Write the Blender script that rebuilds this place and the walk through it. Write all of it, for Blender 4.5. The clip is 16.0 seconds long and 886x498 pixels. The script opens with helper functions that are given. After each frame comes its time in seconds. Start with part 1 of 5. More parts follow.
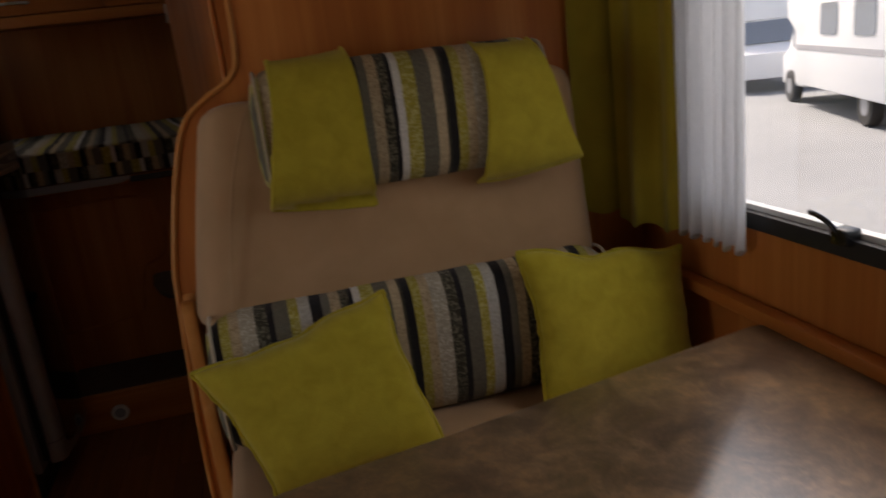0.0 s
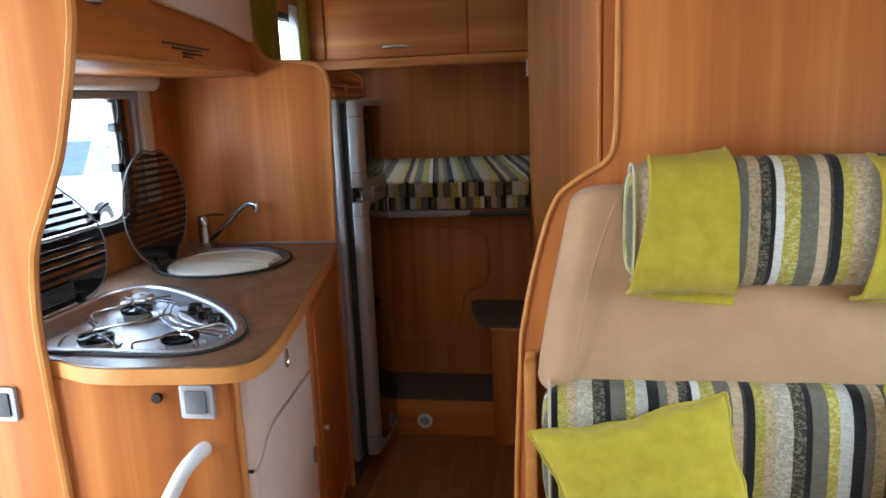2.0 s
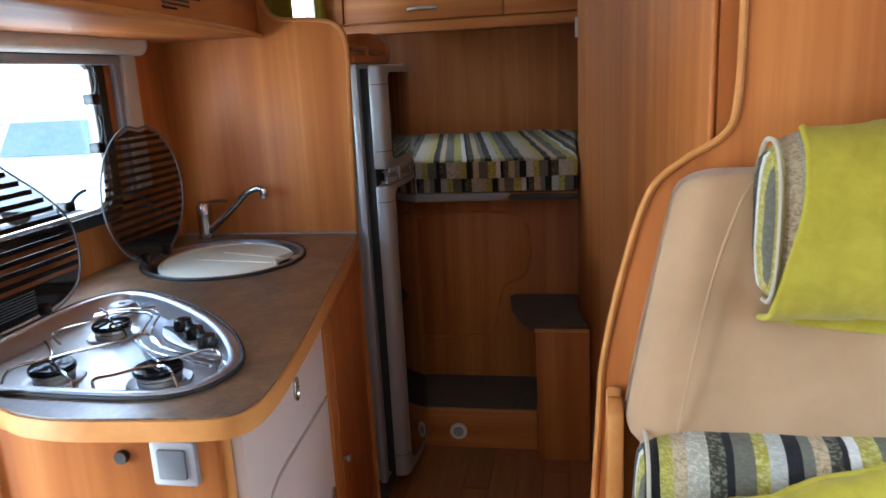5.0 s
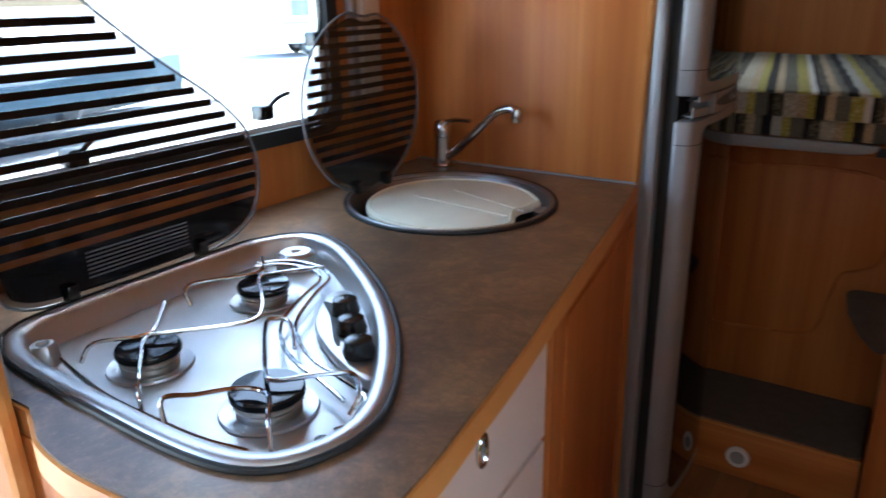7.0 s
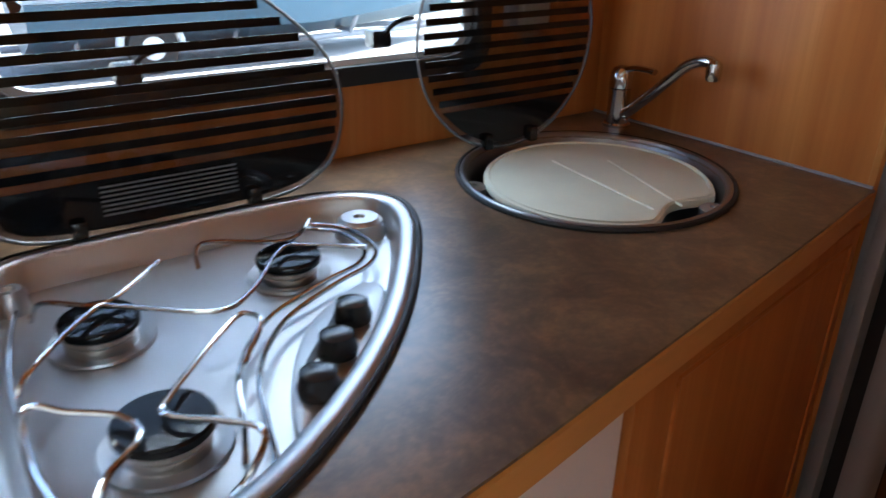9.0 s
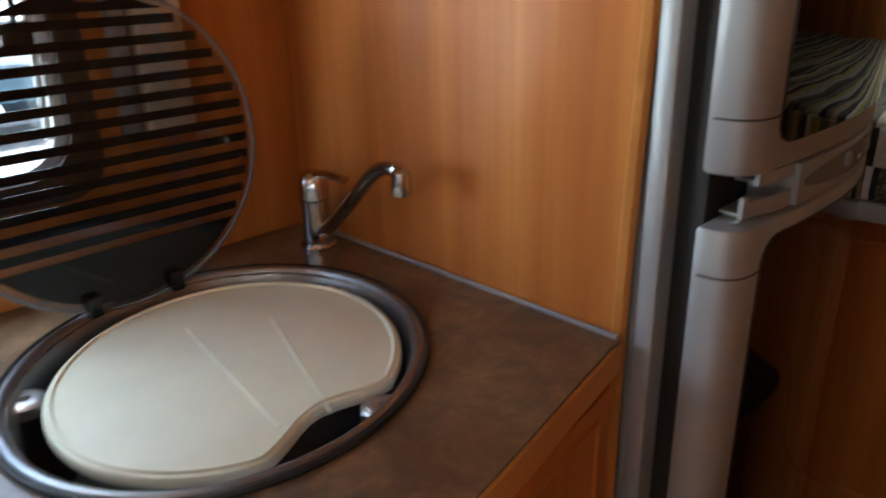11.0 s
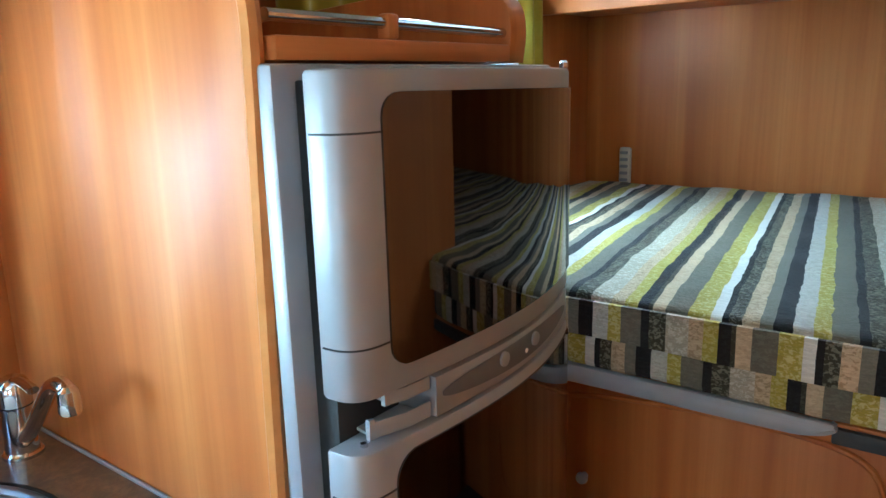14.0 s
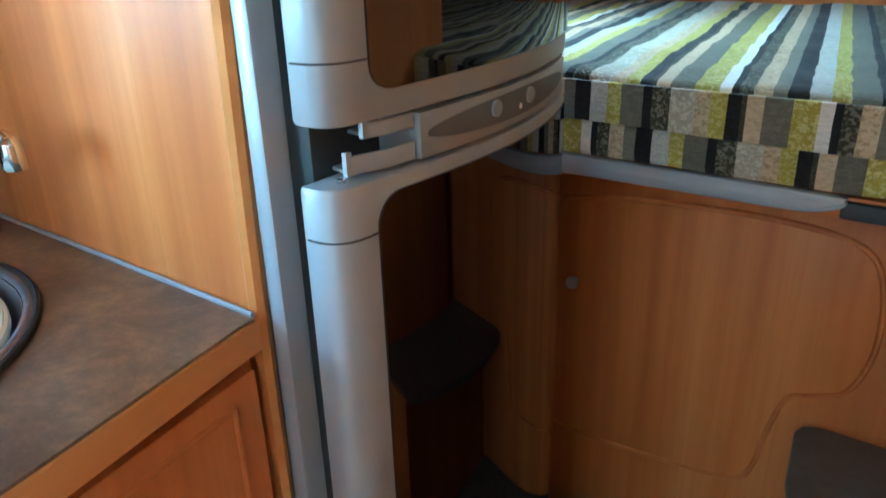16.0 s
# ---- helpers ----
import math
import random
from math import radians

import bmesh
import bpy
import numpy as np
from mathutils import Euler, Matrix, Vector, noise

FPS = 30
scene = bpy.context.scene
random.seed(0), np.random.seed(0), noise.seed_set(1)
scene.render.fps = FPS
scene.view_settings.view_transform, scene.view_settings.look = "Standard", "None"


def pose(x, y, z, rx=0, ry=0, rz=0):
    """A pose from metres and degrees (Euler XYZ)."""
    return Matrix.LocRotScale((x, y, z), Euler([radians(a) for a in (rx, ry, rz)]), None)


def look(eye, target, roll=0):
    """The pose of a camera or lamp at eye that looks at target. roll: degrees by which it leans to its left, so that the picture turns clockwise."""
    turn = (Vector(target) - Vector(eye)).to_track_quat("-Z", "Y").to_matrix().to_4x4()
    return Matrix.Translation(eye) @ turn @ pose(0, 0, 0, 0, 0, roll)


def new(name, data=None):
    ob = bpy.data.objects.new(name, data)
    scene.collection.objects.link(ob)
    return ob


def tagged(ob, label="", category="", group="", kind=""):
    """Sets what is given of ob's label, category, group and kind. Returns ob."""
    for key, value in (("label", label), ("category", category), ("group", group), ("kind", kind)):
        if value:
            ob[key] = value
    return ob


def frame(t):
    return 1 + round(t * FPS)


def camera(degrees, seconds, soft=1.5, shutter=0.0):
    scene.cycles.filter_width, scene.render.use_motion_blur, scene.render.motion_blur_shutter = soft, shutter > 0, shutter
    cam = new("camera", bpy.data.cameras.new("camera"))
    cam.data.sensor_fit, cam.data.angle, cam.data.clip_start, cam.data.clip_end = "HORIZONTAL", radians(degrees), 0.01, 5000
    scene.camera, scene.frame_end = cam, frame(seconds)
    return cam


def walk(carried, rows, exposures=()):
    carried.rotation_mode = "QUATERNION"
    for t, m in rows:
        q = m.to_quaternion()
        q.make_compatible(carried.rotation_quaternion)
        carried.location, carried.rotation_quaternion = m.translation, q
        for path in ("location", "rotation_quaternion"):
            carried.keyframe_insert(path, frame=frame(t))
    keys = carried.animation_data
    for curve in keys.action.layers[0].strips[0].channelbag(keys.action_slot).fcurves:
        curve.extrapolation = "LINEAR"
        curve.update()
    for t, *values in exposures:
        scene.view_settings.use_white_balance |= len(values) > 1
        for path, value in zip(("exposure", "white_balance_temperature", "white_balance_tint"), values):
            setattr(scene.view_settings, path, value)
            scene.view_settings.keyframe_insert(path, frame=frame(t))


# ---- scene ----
cam = camera(62.5, 16.0, shutter=0.4)
PATH = [
    (0, (0.417, -0.326, 1.307), (0.863, 1.548, 0.772), -6.8),
    (0.5, (0.396, -0.333, 1.381), (0.581, 1.589, 0.858), -4.1),
    (1, (0.348, -0.339, 1.401), (0.301, 1.591, 0.88), -2.9),
    (1.5, (0.313, -0.353, 1.416), (0.102, 1.582, 0.956), -2.4),
    (2, (0.288, -0.352, 1.433), (-0.013, 1.584, 1.029), -2.3),
    (2.5, (0.277, -0.32, 1.429), (-0.048, 1.618, 1.055), -2.3),
    (3, (0.293, -0.327, 1.432), (-0.042, 1.607, 1.049), -2.7),
    (3.2, (0.304, -0.34, 1.435), (-0.042, 1.59, 1.04), -2.5),
    (5.3, (0.153, 0.124, 1.393), (-0.208, 2.034, 0.924), -3.0),
    (5.5, (0.146, 0.195, 1.386), (-0.258, 2.096, 0.914), -3.3),
    (6, (0.144, 0.35, 1.372), (-0.428, 2.189, 0.835), -4.1),
    (6.5, (0.104, 0.462, 1.351), (-0.735, 2.176, 0.752), -2.0),
    (7, (0.022, 0.6, 1.342), (-1.026, 2.171, 0.684), -1.1),
    (7.5, (-0.019, 0.659, 1.336), (-1.303, 2.005, 0.601), 0.3),
    (8, (0.009, 0.735, 1.335), (-1.463, 1.836, 0.547), 1.5),
    (8.2, (0.024, 0.77, 1.33), (-1.476, 1.801, 0.502), 1.8),
    (10.3, (-0.121, 1.326, 1.31), (-1.488, 2.53, 0.484), -2.3),
    (10.5, (-0.129, 1.361, 1.315), (-1.469, 2.608, 0.508), -2.0),
    (11, (-0.119, 1.486, 1.324), (-1.44, 2.798, 0.596), -1.4),
    (11.5, (-0.067, 1.599, 1.373), (-1.338, 2.993, 0.709), -1.4),
    (12, (-0.004, 1.632, 1.398), (-1.242, 3.09, 0.812), -2.9),
    (12.5, (0.045, 1.653, 1.427), (-1.181, 3.17, 0.984), -2.7),
    (13, (0.101, 1.634, 1.454), (-1.096, 3.174, 1.009), -2.7),
    (13.5, (0.071, 1.667, 1.427), (-1.117, 3.214, 0.983), -1.7),
    (14, (0.069, 1.681, 1.424), (-1.119, 3.228, 0.981), -1.6),
    (14.5, (0.066, 1.684, 1.4), (-1.105, 3.23, 0.911), -1.0),
    (15, (0.054, 1.694, 1.357), (-1.098, 3.215, 0.758), -2.1),
    (15.5, (0.047, 1.702, 1.316), (-1.08, 3.202, 0.624), -1.2),
    (16, (0.043, 1.71, 1.279), (-1.057, 3.185, 0.494), -1.6),
]
EXPOSURES = [
    (0.0, 0.95, 7900, 18), (0.5, 1.9, 8600, 24), (1.0, 3.0, 8000, 24), (1.5, 3.6, 6900, 12), (2.0, 3.6, 6000, 2), (3.2, 3.55, 5500, -3),
    (5.3, 3.75, 5700, 1), (6.5, 3.75, 5700, 0), (8.2, 3.4, 5800, 1), (10.3, 3.4, 6500, 1), (11.0, 3.9, 6500, -2), (11.5, 4.5, 6000, -4), (12.0, 5.1, 5700, -8),
    (12.5, 5.3, 5200, -12), (13.5, 5.35, 4900, -16), (14.5, 5.4, 4500, -20), (16.0, 5.5, 4250, -26),
]
walk(cam, [(t, look(eye, target, roll)) for t, eye, target, roll in PATH], EXPOSURES)

# ---- light ----
world = bpy.data.worlds.new("sky")
scene.world = world
world.use_nodes = True
_n, _l = world.node_tree.nodes, world.node_tree.links
sky = _n.new("ShaderNodeTexSky")
sky.sky_type = "NISHITA"
sky.sun_disc = False
sky.sun_elevation = radians(51)
sky.sun_rotation = radians(2)
sky.dust_density = 3.0
sky.ozone_density = 0.4
_l.new(sky.outputs[0], _n["Background"].inputs["Color"])
_n["Background"].inputs["Strength"].default_value = 0.15
sun_data = bpy.data.lights.new("sun", "SUN")
sun_data.energy, sun_data.angle, sun_data.color = 5.0, radians(10), (1.0, 0.97, 0.93)
sun = new("sun", sun_data)
sun.matrix_world = look((0, 0, 10), (0.3, -8.0, 0))


def area(name, eye, target, w, h, power, color=(0.95, 0.98, 1.0)):
    d = bpy.data.lights.new(name, "AREA")
    d.shape, d.size, d.size_y, d.energy, d.color = "RECTANGLE", w, h, power, color
    ob = new(name, d)
    ob.matrix_world = look(eye, target)
    return ob


area("windscreen_daylight", (0.0, -1.85, 0.95), (-0.25, 2.0, 0.45), 1.7, 0.9, 0.55)
# two added fill lamps under the closed ceiling; no rooflights are built
area("overhead_fill", (0.15, 0.35, 1.985), (0.15, 0.35, 0), 0.6, 0.6, 0.18)
area("rear_overhead_fill", (-0.2, 3.2, 1.985), (-0.2, 3.2, 0), 0.45, 0.45, 0.04)
area("rear_window_daylight", (-1.32, 3.22, 1.98), (-0.25, 3.15, 1.0), 0.6, 0.5, 1.6, (0.93, 0.97, 1.0))
area("doorway_daylight", (-2.5, -0.8, 0.95), (0.0, 1.5, 0.6), 2.2, 2.0, 13.0, (0.90, 0.95, 1.0))
area("kitchen_window_daylight", (-1.38, 1.42, 1.98), (-0.62, 1.45, 0.95), 0.9, 0.5, 1.7, (0.85, 0.93, 1.0))
area("dinette_window_daylight", (1.66, 0.5, 1.74), (0.5, 0.45, 0.75), 1.7, 0.55, 6.0)


# ---- materials ----
def material(name, base=(0.5, 0.5, 0.5), rough=0.5, metal=0.0, **inputs):
    m = bpy.data.materials.new(name)
    m.use_nodes = True
    b = m.node_tree.nodes["Principled BSDF"]
    b.inputs["Base Color"].default_value = (*base, 1)
    b.inputs["Roughness"].default_value = rough
    b.inputs["Metallic"].default_value = metal
    for key, value in inputs.items():
        b.inputs[key].default_value = value
    return m


class Nodes:
    """Short hand for the nodes of one material."""

    def __init__(self, m):
        self.t = m.node_tree
        self.b = self.t.nodes["Principled BSDF"]
        self.coord = self.t.nodes.new("ShaderNodeTexCoord").outputs["Object"]

    def add(self, kind):
        return self.t.nodes.new(kind)

    def link(self, a, b):
        self.t.links.new(a, b)

    def mapped(self, scale=(1, 1, 1), rot=(0, 0, 0), source=None):
        n = self.add("ShaderNodeMapping")
        n.inputs["Scale"].default_value = scale
        n.inputs["Rotation"].default_value = rot
        self.link(source or self.coord, n.inputs["Vector"])
        return n.outputs[0]

    def noise(self, scale, vector=None, detail=4.0, rough=0.55, distort=0.0):
        n = self.add("ShaderNodeTexNoise")
        n.inputs["Scale"].default_value, n.inputs["Detail"].default_value = scale, detail
        n.inputs["Roughness"].default_value, n.inputs["Distortion"].default_value = rough, distort
        self.link(vector or self.coord, n.inputs["Vector"])
        return n.outputs["Fac"]

    def ramp(self, fac, stops, mode="LINEAR"):
        n = self.add("ShaderNodeValToRGB")
        r = n.color_ramp
        r.interpolation = mode
        while len(r.elements) < len(stops):
            r.elements.new(0.5)
        for e, (p, c) in zip(r.elements, stops):
            e.position, e.color = p, (*c, 1)
        self.link(fac, n.inputs["Fac"])
        return n.outputs["Color"]

    def math(self, op, a, b=None):
        n = self.add("ShaderNodeMath")
        n.operation = op
        for s, v in zip(n.inputs, (a, b)):
            if v is None:
                continue
            if isinstance(v, (int, float)):
                s.default_value = v
            else:
                self.link(v, s)
        return n.outputs[0]

    def mix(self, fac, a, b, mode="MIX"):
        n = self.add("ShaderNodeMix")
        n.data_type, n.blend_type = "RGBA", mode
        for s, v in ((n.inputs[0], fac), (n.inputs[6], a), (n.inputs[7], b)):
            if isinstance(v, (int, float)):
                s.default_value = v
            elif isinstance(v, tuple):
                s.default_value = (*v, 1)
            else:
                self.link(v, s)
        return n.outputs[2]

    def bump(self, height, strength=0.3, distance=0.002):
        n = self.add("ShaderNodeBump")
        n.inputs["Strength"].default_value, n.inputs["Distance"].default_value = strength, distance
        self.link(height, n.inputs["Height"])
        self.link(n.outputs[0], self.b.inputs["Normal"])

    def color(self, c):
        self.link(c, self.b.inputs["Base Color"])

    def rough(self, fac, low, high):
        n = self.add("ShaderNodeMapRange")
        n.inputs["To Min"].default_value, n.inputs["To Max"].default_value = low, high
        self.link(fac, n.inputs["Value"])
        self.link(n.outputs[0], self.b.inputs["Roughness"])


def wood(name, dark, mid, light, along="Z", rough=0.42, seed=0.0):
    """Printed pear-wood laminate, grain along one axis."""
    m = material(name, mid, rough)
    n = Nodes(m)
    wide = {"Z": (9, 9, 0.35), "Y": (9, 0.35, 9), "X": (0.35, 9, 9)}[along]
    fine = {"Z": (95, 95, 2.2), "Y": (95, 2.2, 95), "X": (2.2, 95, 95)}[along]
    a = n.noise(1.3, n.mapped(wide), 3, 0.5, 0.6)
    f = n.noise(1.0, n.mapped(fine), 3, 0.6)
    c = n.ramp(a, [(0.28 + seed, dark), (0.5, mid), (0.72, light)])
    c = n.mix(n.math("MULTIPLY", n.ramp(f, [(0.42, (0, 0, 0)), (0.66, (1, 1, 1))]), 0.26), c, dark)
    n.color(c)
    n.rough(n.noise(3.0), rough - 0.05, rough + 0.1)
    n.bump(f, 0.06, 0.0008)
    n.b.inputs["Coat Weight"].default_value = 0.02
    n.b.inputs["Specular IOR Level"].default_value = 0.22
    n.b.inputs["Coat Roughness"].default_value = 0.34
    return m


WOOD = wood("pear_laminate", (0.345, 0.102, 0.022), (0.475, 0.156, 0.035), (0.575, 0.218, 0.057))
WOOD_X = wood("pear_laminate_across", (0.345, 0.102, 0.022), (0.475, 0.156, 0.035), (0.575, 0.218, 0.057), "X")
WOOD_Y = wood("pear_laminate_along", (0.345, 0.102, 0.022), (0.475, 0.156, 0.035), (0.575, 0.218, 0.057), "Y")
EDGE = wood("edge_band", (0.50, 0.20, 0.052), (0.58, 0.245, 0.068), (0.64, 0.30, 0.095), "Y", 0.38)


def stone_laminate():
    """Mottled brown printed laminate with a satin lacquer."""
    m = material("brown_stone_laminate", (0.1, 0.07, 0.05), 0.28)
    n = Nodes(m)
    a = n.noise(11.0, None, 10, 0.74, 0.6)
    b = n.noise(46.0, None, 7, 0.68, 0.2)
    d = n.noise(150.0, None, 3, 0.6)
    c = n.ramp(a, [(0.37, (0.062, 0.038, 0.024)), (0.46, (0.118, 0.072, 0.042)), (0.54, (0.185, 0.115, 0.064)), (0.63, (0.27, 0.155, 0.075))])
    c = n.mix(n.ramp(b, [(0.40, (0.6, 0.6, 0.6)), (0.58, (0, 0, 0))]), c, (0.070, 0.044, 0.028))
    n.color(n.mix(n.math("MULTIPLY", n.ramp(d, [(0.56, (0, 0, 0)), (0.68, (1, 1, 1))]), 0.35), c, (0.23, 0.155, 0.098)))
    n.rough(b, 0.26, 0.36)
    n.bump(d, 0.05, 0.0004)
    n.b.inputs["Specular IOR Level"].default_value = 0.85
    n.b.inputs["Coat Weight"].default_value = 0.2
    n.b.inputs["Coat Roughness"].default_value = 0.3
    return m


STONE = stone_laminate()


def fabric(name, base, other, scale, sheen=0.35, rough=0.9, weave=650.0, bump=0.25):
    m = material(name, base, rough)
    n = Nodes(m)
    a = n.noise(scale, None, 5, 0.6, 0.4)
    w = n.noise(weave, None, 2, 0.5)
    n.color(n.mix(n.math("MULTIPLY", w, 0.3), n.ramp(a, [(0.32, base), (0.7, other)]), tuple(v * 0.7 for v in base)))
    n.b.inputs["Sheen Weight"].default_value = sheen
    n.b.inputs["Sheen Roughness"].default_value = 0.5
    n.bump(n.math("ADD", w, n.math("MULTIPLY", a, 0.6)), bump, 0.0015)
    return m


TAN = fabric("tan_suede", (0.42, 0.25, 0.125), (0.49, 0.30, 0.158), 9.0, 0.25)
LIME = fabric("lime_velvet", (0.395, 0.315, 0.016), (0.50, 0.405, 0.034), 26.0, 0.12, 0.95, 420.0, 0.5)
OLIVE = fabric("olive_curtain_cloth", (0.30, 0.222, 0.011), (0.37, 0.28, 0.017), 14.0, 0.2)
CREAMCLOTH = fabric("cream_cord", (0.50, 0.42, 0.30), (0.56, 0.48, 0.36), 30.0)
CARPET = fabric("brown_carpet", (0.095, 0.074, 0.058), (0.13, 0.104, 0.083), 30.0, 0.1, 1.0, 300.0, 0.8)

INK, BONE, LEMON, SLATEGREEN = (0.014, 0.012, 0.014), (0.50, 0.48, 0.43), (0.375, 0.315, 0.050), (0.140, 0.128, 0.096)
FOREST, OAT, TANNED, CHALK, SAGE = (0.048, 0.043, 0.027), (0.40, 0.355, 0.27), (0.53, 0.41, 0.26), (0.70, 0.68, 0.63), (0.165, 0.155, 0.122)
# the thread of the woven figure in each stripe
FIGURE = {INK: (0.10, 0.10, 0.10), BONE: (0.24, 0.225, 0.18), LEMON: (0.62, 0.57, 0.27), SLATEGREEN: (0.23, 0.215, 0.165), FOREST: (0.30, 0.28, 0.205),
          OAT: (0.66, 0.61, 0.50), TANNED: (0.22, 0.15, 0.075), CHALK: (0.46, 0.44, 0.39), SAGE: (0.26, 0.245, 0.19)}
# colour, width in metres, strength of the woven figure
STRIPES = [
    (INK, 0.023, 0.08), (BONE, 0.026, 0.55), (LEMON, 0.022, 0.8), (SLATEGREEN, 0.032, 0.3), (INK, 0.012, 0.08), (FOREST, 0.026, 0.75), (OAT, 0.034, 0.8),
    (TANNED, 0.021, 0.9), (LEMON, 0.021, 0.6), (INK, 0.019, 0.08), (FOREST, 0.005, 0.2), (TANNED, 0.022, 0.4), (SLATEGREEN, 0.034, 0.4), (LEMON, 0.030, 0.9),
    (CHALK, 0.017, 0.2), (INK, 0.009, 0.05), (FOREST, 0.020, 0.75), (TANNED, 0.023, 0.9), (SAGE, 0.018, 0.25),
]


def striped(name, start, turn=1, scale=1.0, wobble=0.004, axis=0, rib=0.30, relief=0.5, skew=0.0):
    """Woven stripes that change along one axis, each with its own woven figure, and a quilted relief."""
    m = material(name, SAGE, 0.92)
    n = Nodes(m)
    x = n.add("ShaderNodeSeparateXYZ")
    n.link(n.coord, x.inputs[0])
    fine = n.noise(60.0, None, 2, 0.5)
    wave = n.math("MULTIPLY", n.math("SUBTRACT", n.noise(16.0, None, 3, 0.6), 0.5), wobble)
    wave = n.math("ADD", wave, n.math("MULTIPLY", n.math("SUBTRACT", fine, 0.5), wobble * 0.35))
    at = n.math("ADD", n.math("MULTIPLY", x.outputs[axis], float(turn)), wave)
    if skew:
        at = n.math("ADD", at, n.math("MULTIPLY", x.outputs[1 - axis], skew))
    total = sum(w for _, w, _ in STRIPES)
    u = n.math("FRACT", n.math("ADD", n.math("DIVIDE", n.math("SUBTRACT", at, start), total * scale), 20.0))
    stops, amounts, threads, done = [], [], [], 0.0
    for c, w, f in STRIPES:
        stops.append((done / total, c))
        amounts.append((done / total, (f, f, f)))
        threads.append((done / total, FIGURE[c]))
        done += w
    c = n.ramp(u, stops, "CONSTANT")
    amount = n.ramp(u, amounts, "CONSTANT")
    grain = {0: (55, 330, 330), 1: (330, 55, 330)}[axis]
    thread = n.noise(1.0, n.mapped(grain), 3, 0.7)
    figure = n.noise(1.0, n.mapped({0: (130, 190, 190), 1: (190, 130, 190)}[axis]), 2, 0.6, 0.9)
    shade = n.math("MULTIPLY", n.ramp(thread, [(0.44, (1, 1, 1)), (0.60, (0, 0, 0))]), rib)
    c = n.mix(shade, c, n.mix(0.6, c, (0.03, 0.03, 0.024)))
    mark = n.math("MULTIPLY", n.ramp(figure, [(0.50, (0, 0, 0)), (0.58, (1, 1, 1))]), amount)
    c = n.mix(n.math("MULTIPLY", mark, 0.65), c, n.ramp(u, threads, "CONSTANT"))
    n.color(c)
    n.b.inputs["Sheen Weight"].default_value = 0.08
    n.b.inputs["Specular IOR Level"].default_value = 0.2
    height = n.math("ADD", n.math("ADD", thread, n.math("MULTIPLY", mark, 0.8)), n.math("MULTIPLY", n.noise(13.0, None, 3, 0.6), 2.5))
    n.bump(height, relief, 0.003)
    return m


STRIPE_BED = striped("striped_quilt", -0.259, 1, 1.0, 0.010, relief=0.7, skew=0.157)
STRIPE_DROP = striped("patched_quilt_side", -0.039, 1, 1.0, 0.003)
STRIPE_LOW = striped("patched_quilt_hem", 0.053, 1, 1.0, 0.003)
STRIPE_ROLL = striped("striped_bolster_cloth", -0.278, -1, 0.89, 0.003)
STRIPE_SEAT = striped("striped_seat_roll_cloth", -0.174, -1, 0.89, 0.003)
STRIPE_END = striped("striped_bolster_end", 0.055, 1, 0.8, 0.006, 1)

CHROME = material("chrome", (0.60, 0.61, 0.63), 0.11, 1.0)


def steel():
    m = material("brushed_steel", (0.56, 0.57, 0.58), 0.26, 1.0)
    n = Nodes(m)
    f = n.noise(1.0, n.mapped((12, 420, 12)), 3, 0.6)
    n.rough(f, 0.32, 0.44)
    n.color(n.ramp(n.noise(4.0), [(0.3, (0.50, 0.51, 0.52)), (0.7, (0.60, 0.61, 0.62))]))
    return m


STEEL = steel()
# satin steel of the sink, darkened in colour for the shade inside the bowl
SATIN_SHADED = material("shaded_satin_steel", (0.30, 0.30, 0.31), 0.38, 1.0)


def plain(name, base, rough, metal=0.0, spread=0.12, scale=14.0, **inputs):
    m = material(name, base, rough, metal, **inputs)
    n = Nodes(m)
    a = n.noise(scale, None, 4, 0.6)
    n.color(n.ramp(a, [(0.3, tuple(v * (1 - spread) for v in base)), (0.7, tuple(min(1, v * (1 + spread)) for v in base))]))
    n.rough(n.noise(scale * 4), max(0.02, rough - 0.06), rough + 0.08)
    return m


SILVER = plain("silver_fridge_plastic", (0.32, 0.325, 0.345), 0.40, 0.25, 0.05)
GREYTRIM = plain("grey_trim", (0.30, 0.305, 0.33), 0.42, 0.0, 0.05)
DARKGREY = plain("dark_grey_gasket", (0.035, 0.036, 0.04), 0.55)
SLATE = plain("slate_grey_plastic", (0.11, 0.115, 0.125), 0.45)
BLACK = plain("black_plastic", (0.009, 0.009, 0.010), 0.24)
RUBBER = plain("black_rubber", (0.014, 0.014, 0.015), 0.6)
CREAMPL = plain("cream_plastic", (0.62, 0.57, 0.48), 0.45, 0.0, 0.04)
BOARDPL = plain("cutting_board_plastic", (0.77, 0.78, 0.64), 0.5, 0.0, 0.04)
WHITEPL = plain("white_plastic", (0.74, 0.74, 0.72), 0.4, 0.0, 0.03)
BEIGE = plain("beige_front_laminate", (0.70, 0.57, 0.49), 0.4, 0.0, 0.05, 5.0)
CEILING = plain("ceiling_panel", (0.66, 0.62, 0.55), 0.7, 0.0, 0.03)
SMOKED = material("smoked_mirror_glass", (0.105, 0.080, 0.074), 0.03, 1.0)
GLASSBLACK = material("black_enamel", (0.006, 0.007, 0.009), 0.08, **{"Specular IOR Level": 0.3})
PAINT = plain("white_vehicle_paint", (0.75, 0.76, 0.77), 0.3, 0.0, 0.03, 2.0)
BLUE = plain("blue_hull_paint", (0.045, 0.10, 0.145), 0.35, 0.0, 0.08, 3.0)
# glass base lightened to blue-grey, standing in for the sky it reflects
VANGLASS = plain("sky_toned_vehicle_window", (0.17, 0.20, 0.235), 0.1)
RED = plain("red_lens", (0.45, 0.03, 0.03), 0.3)
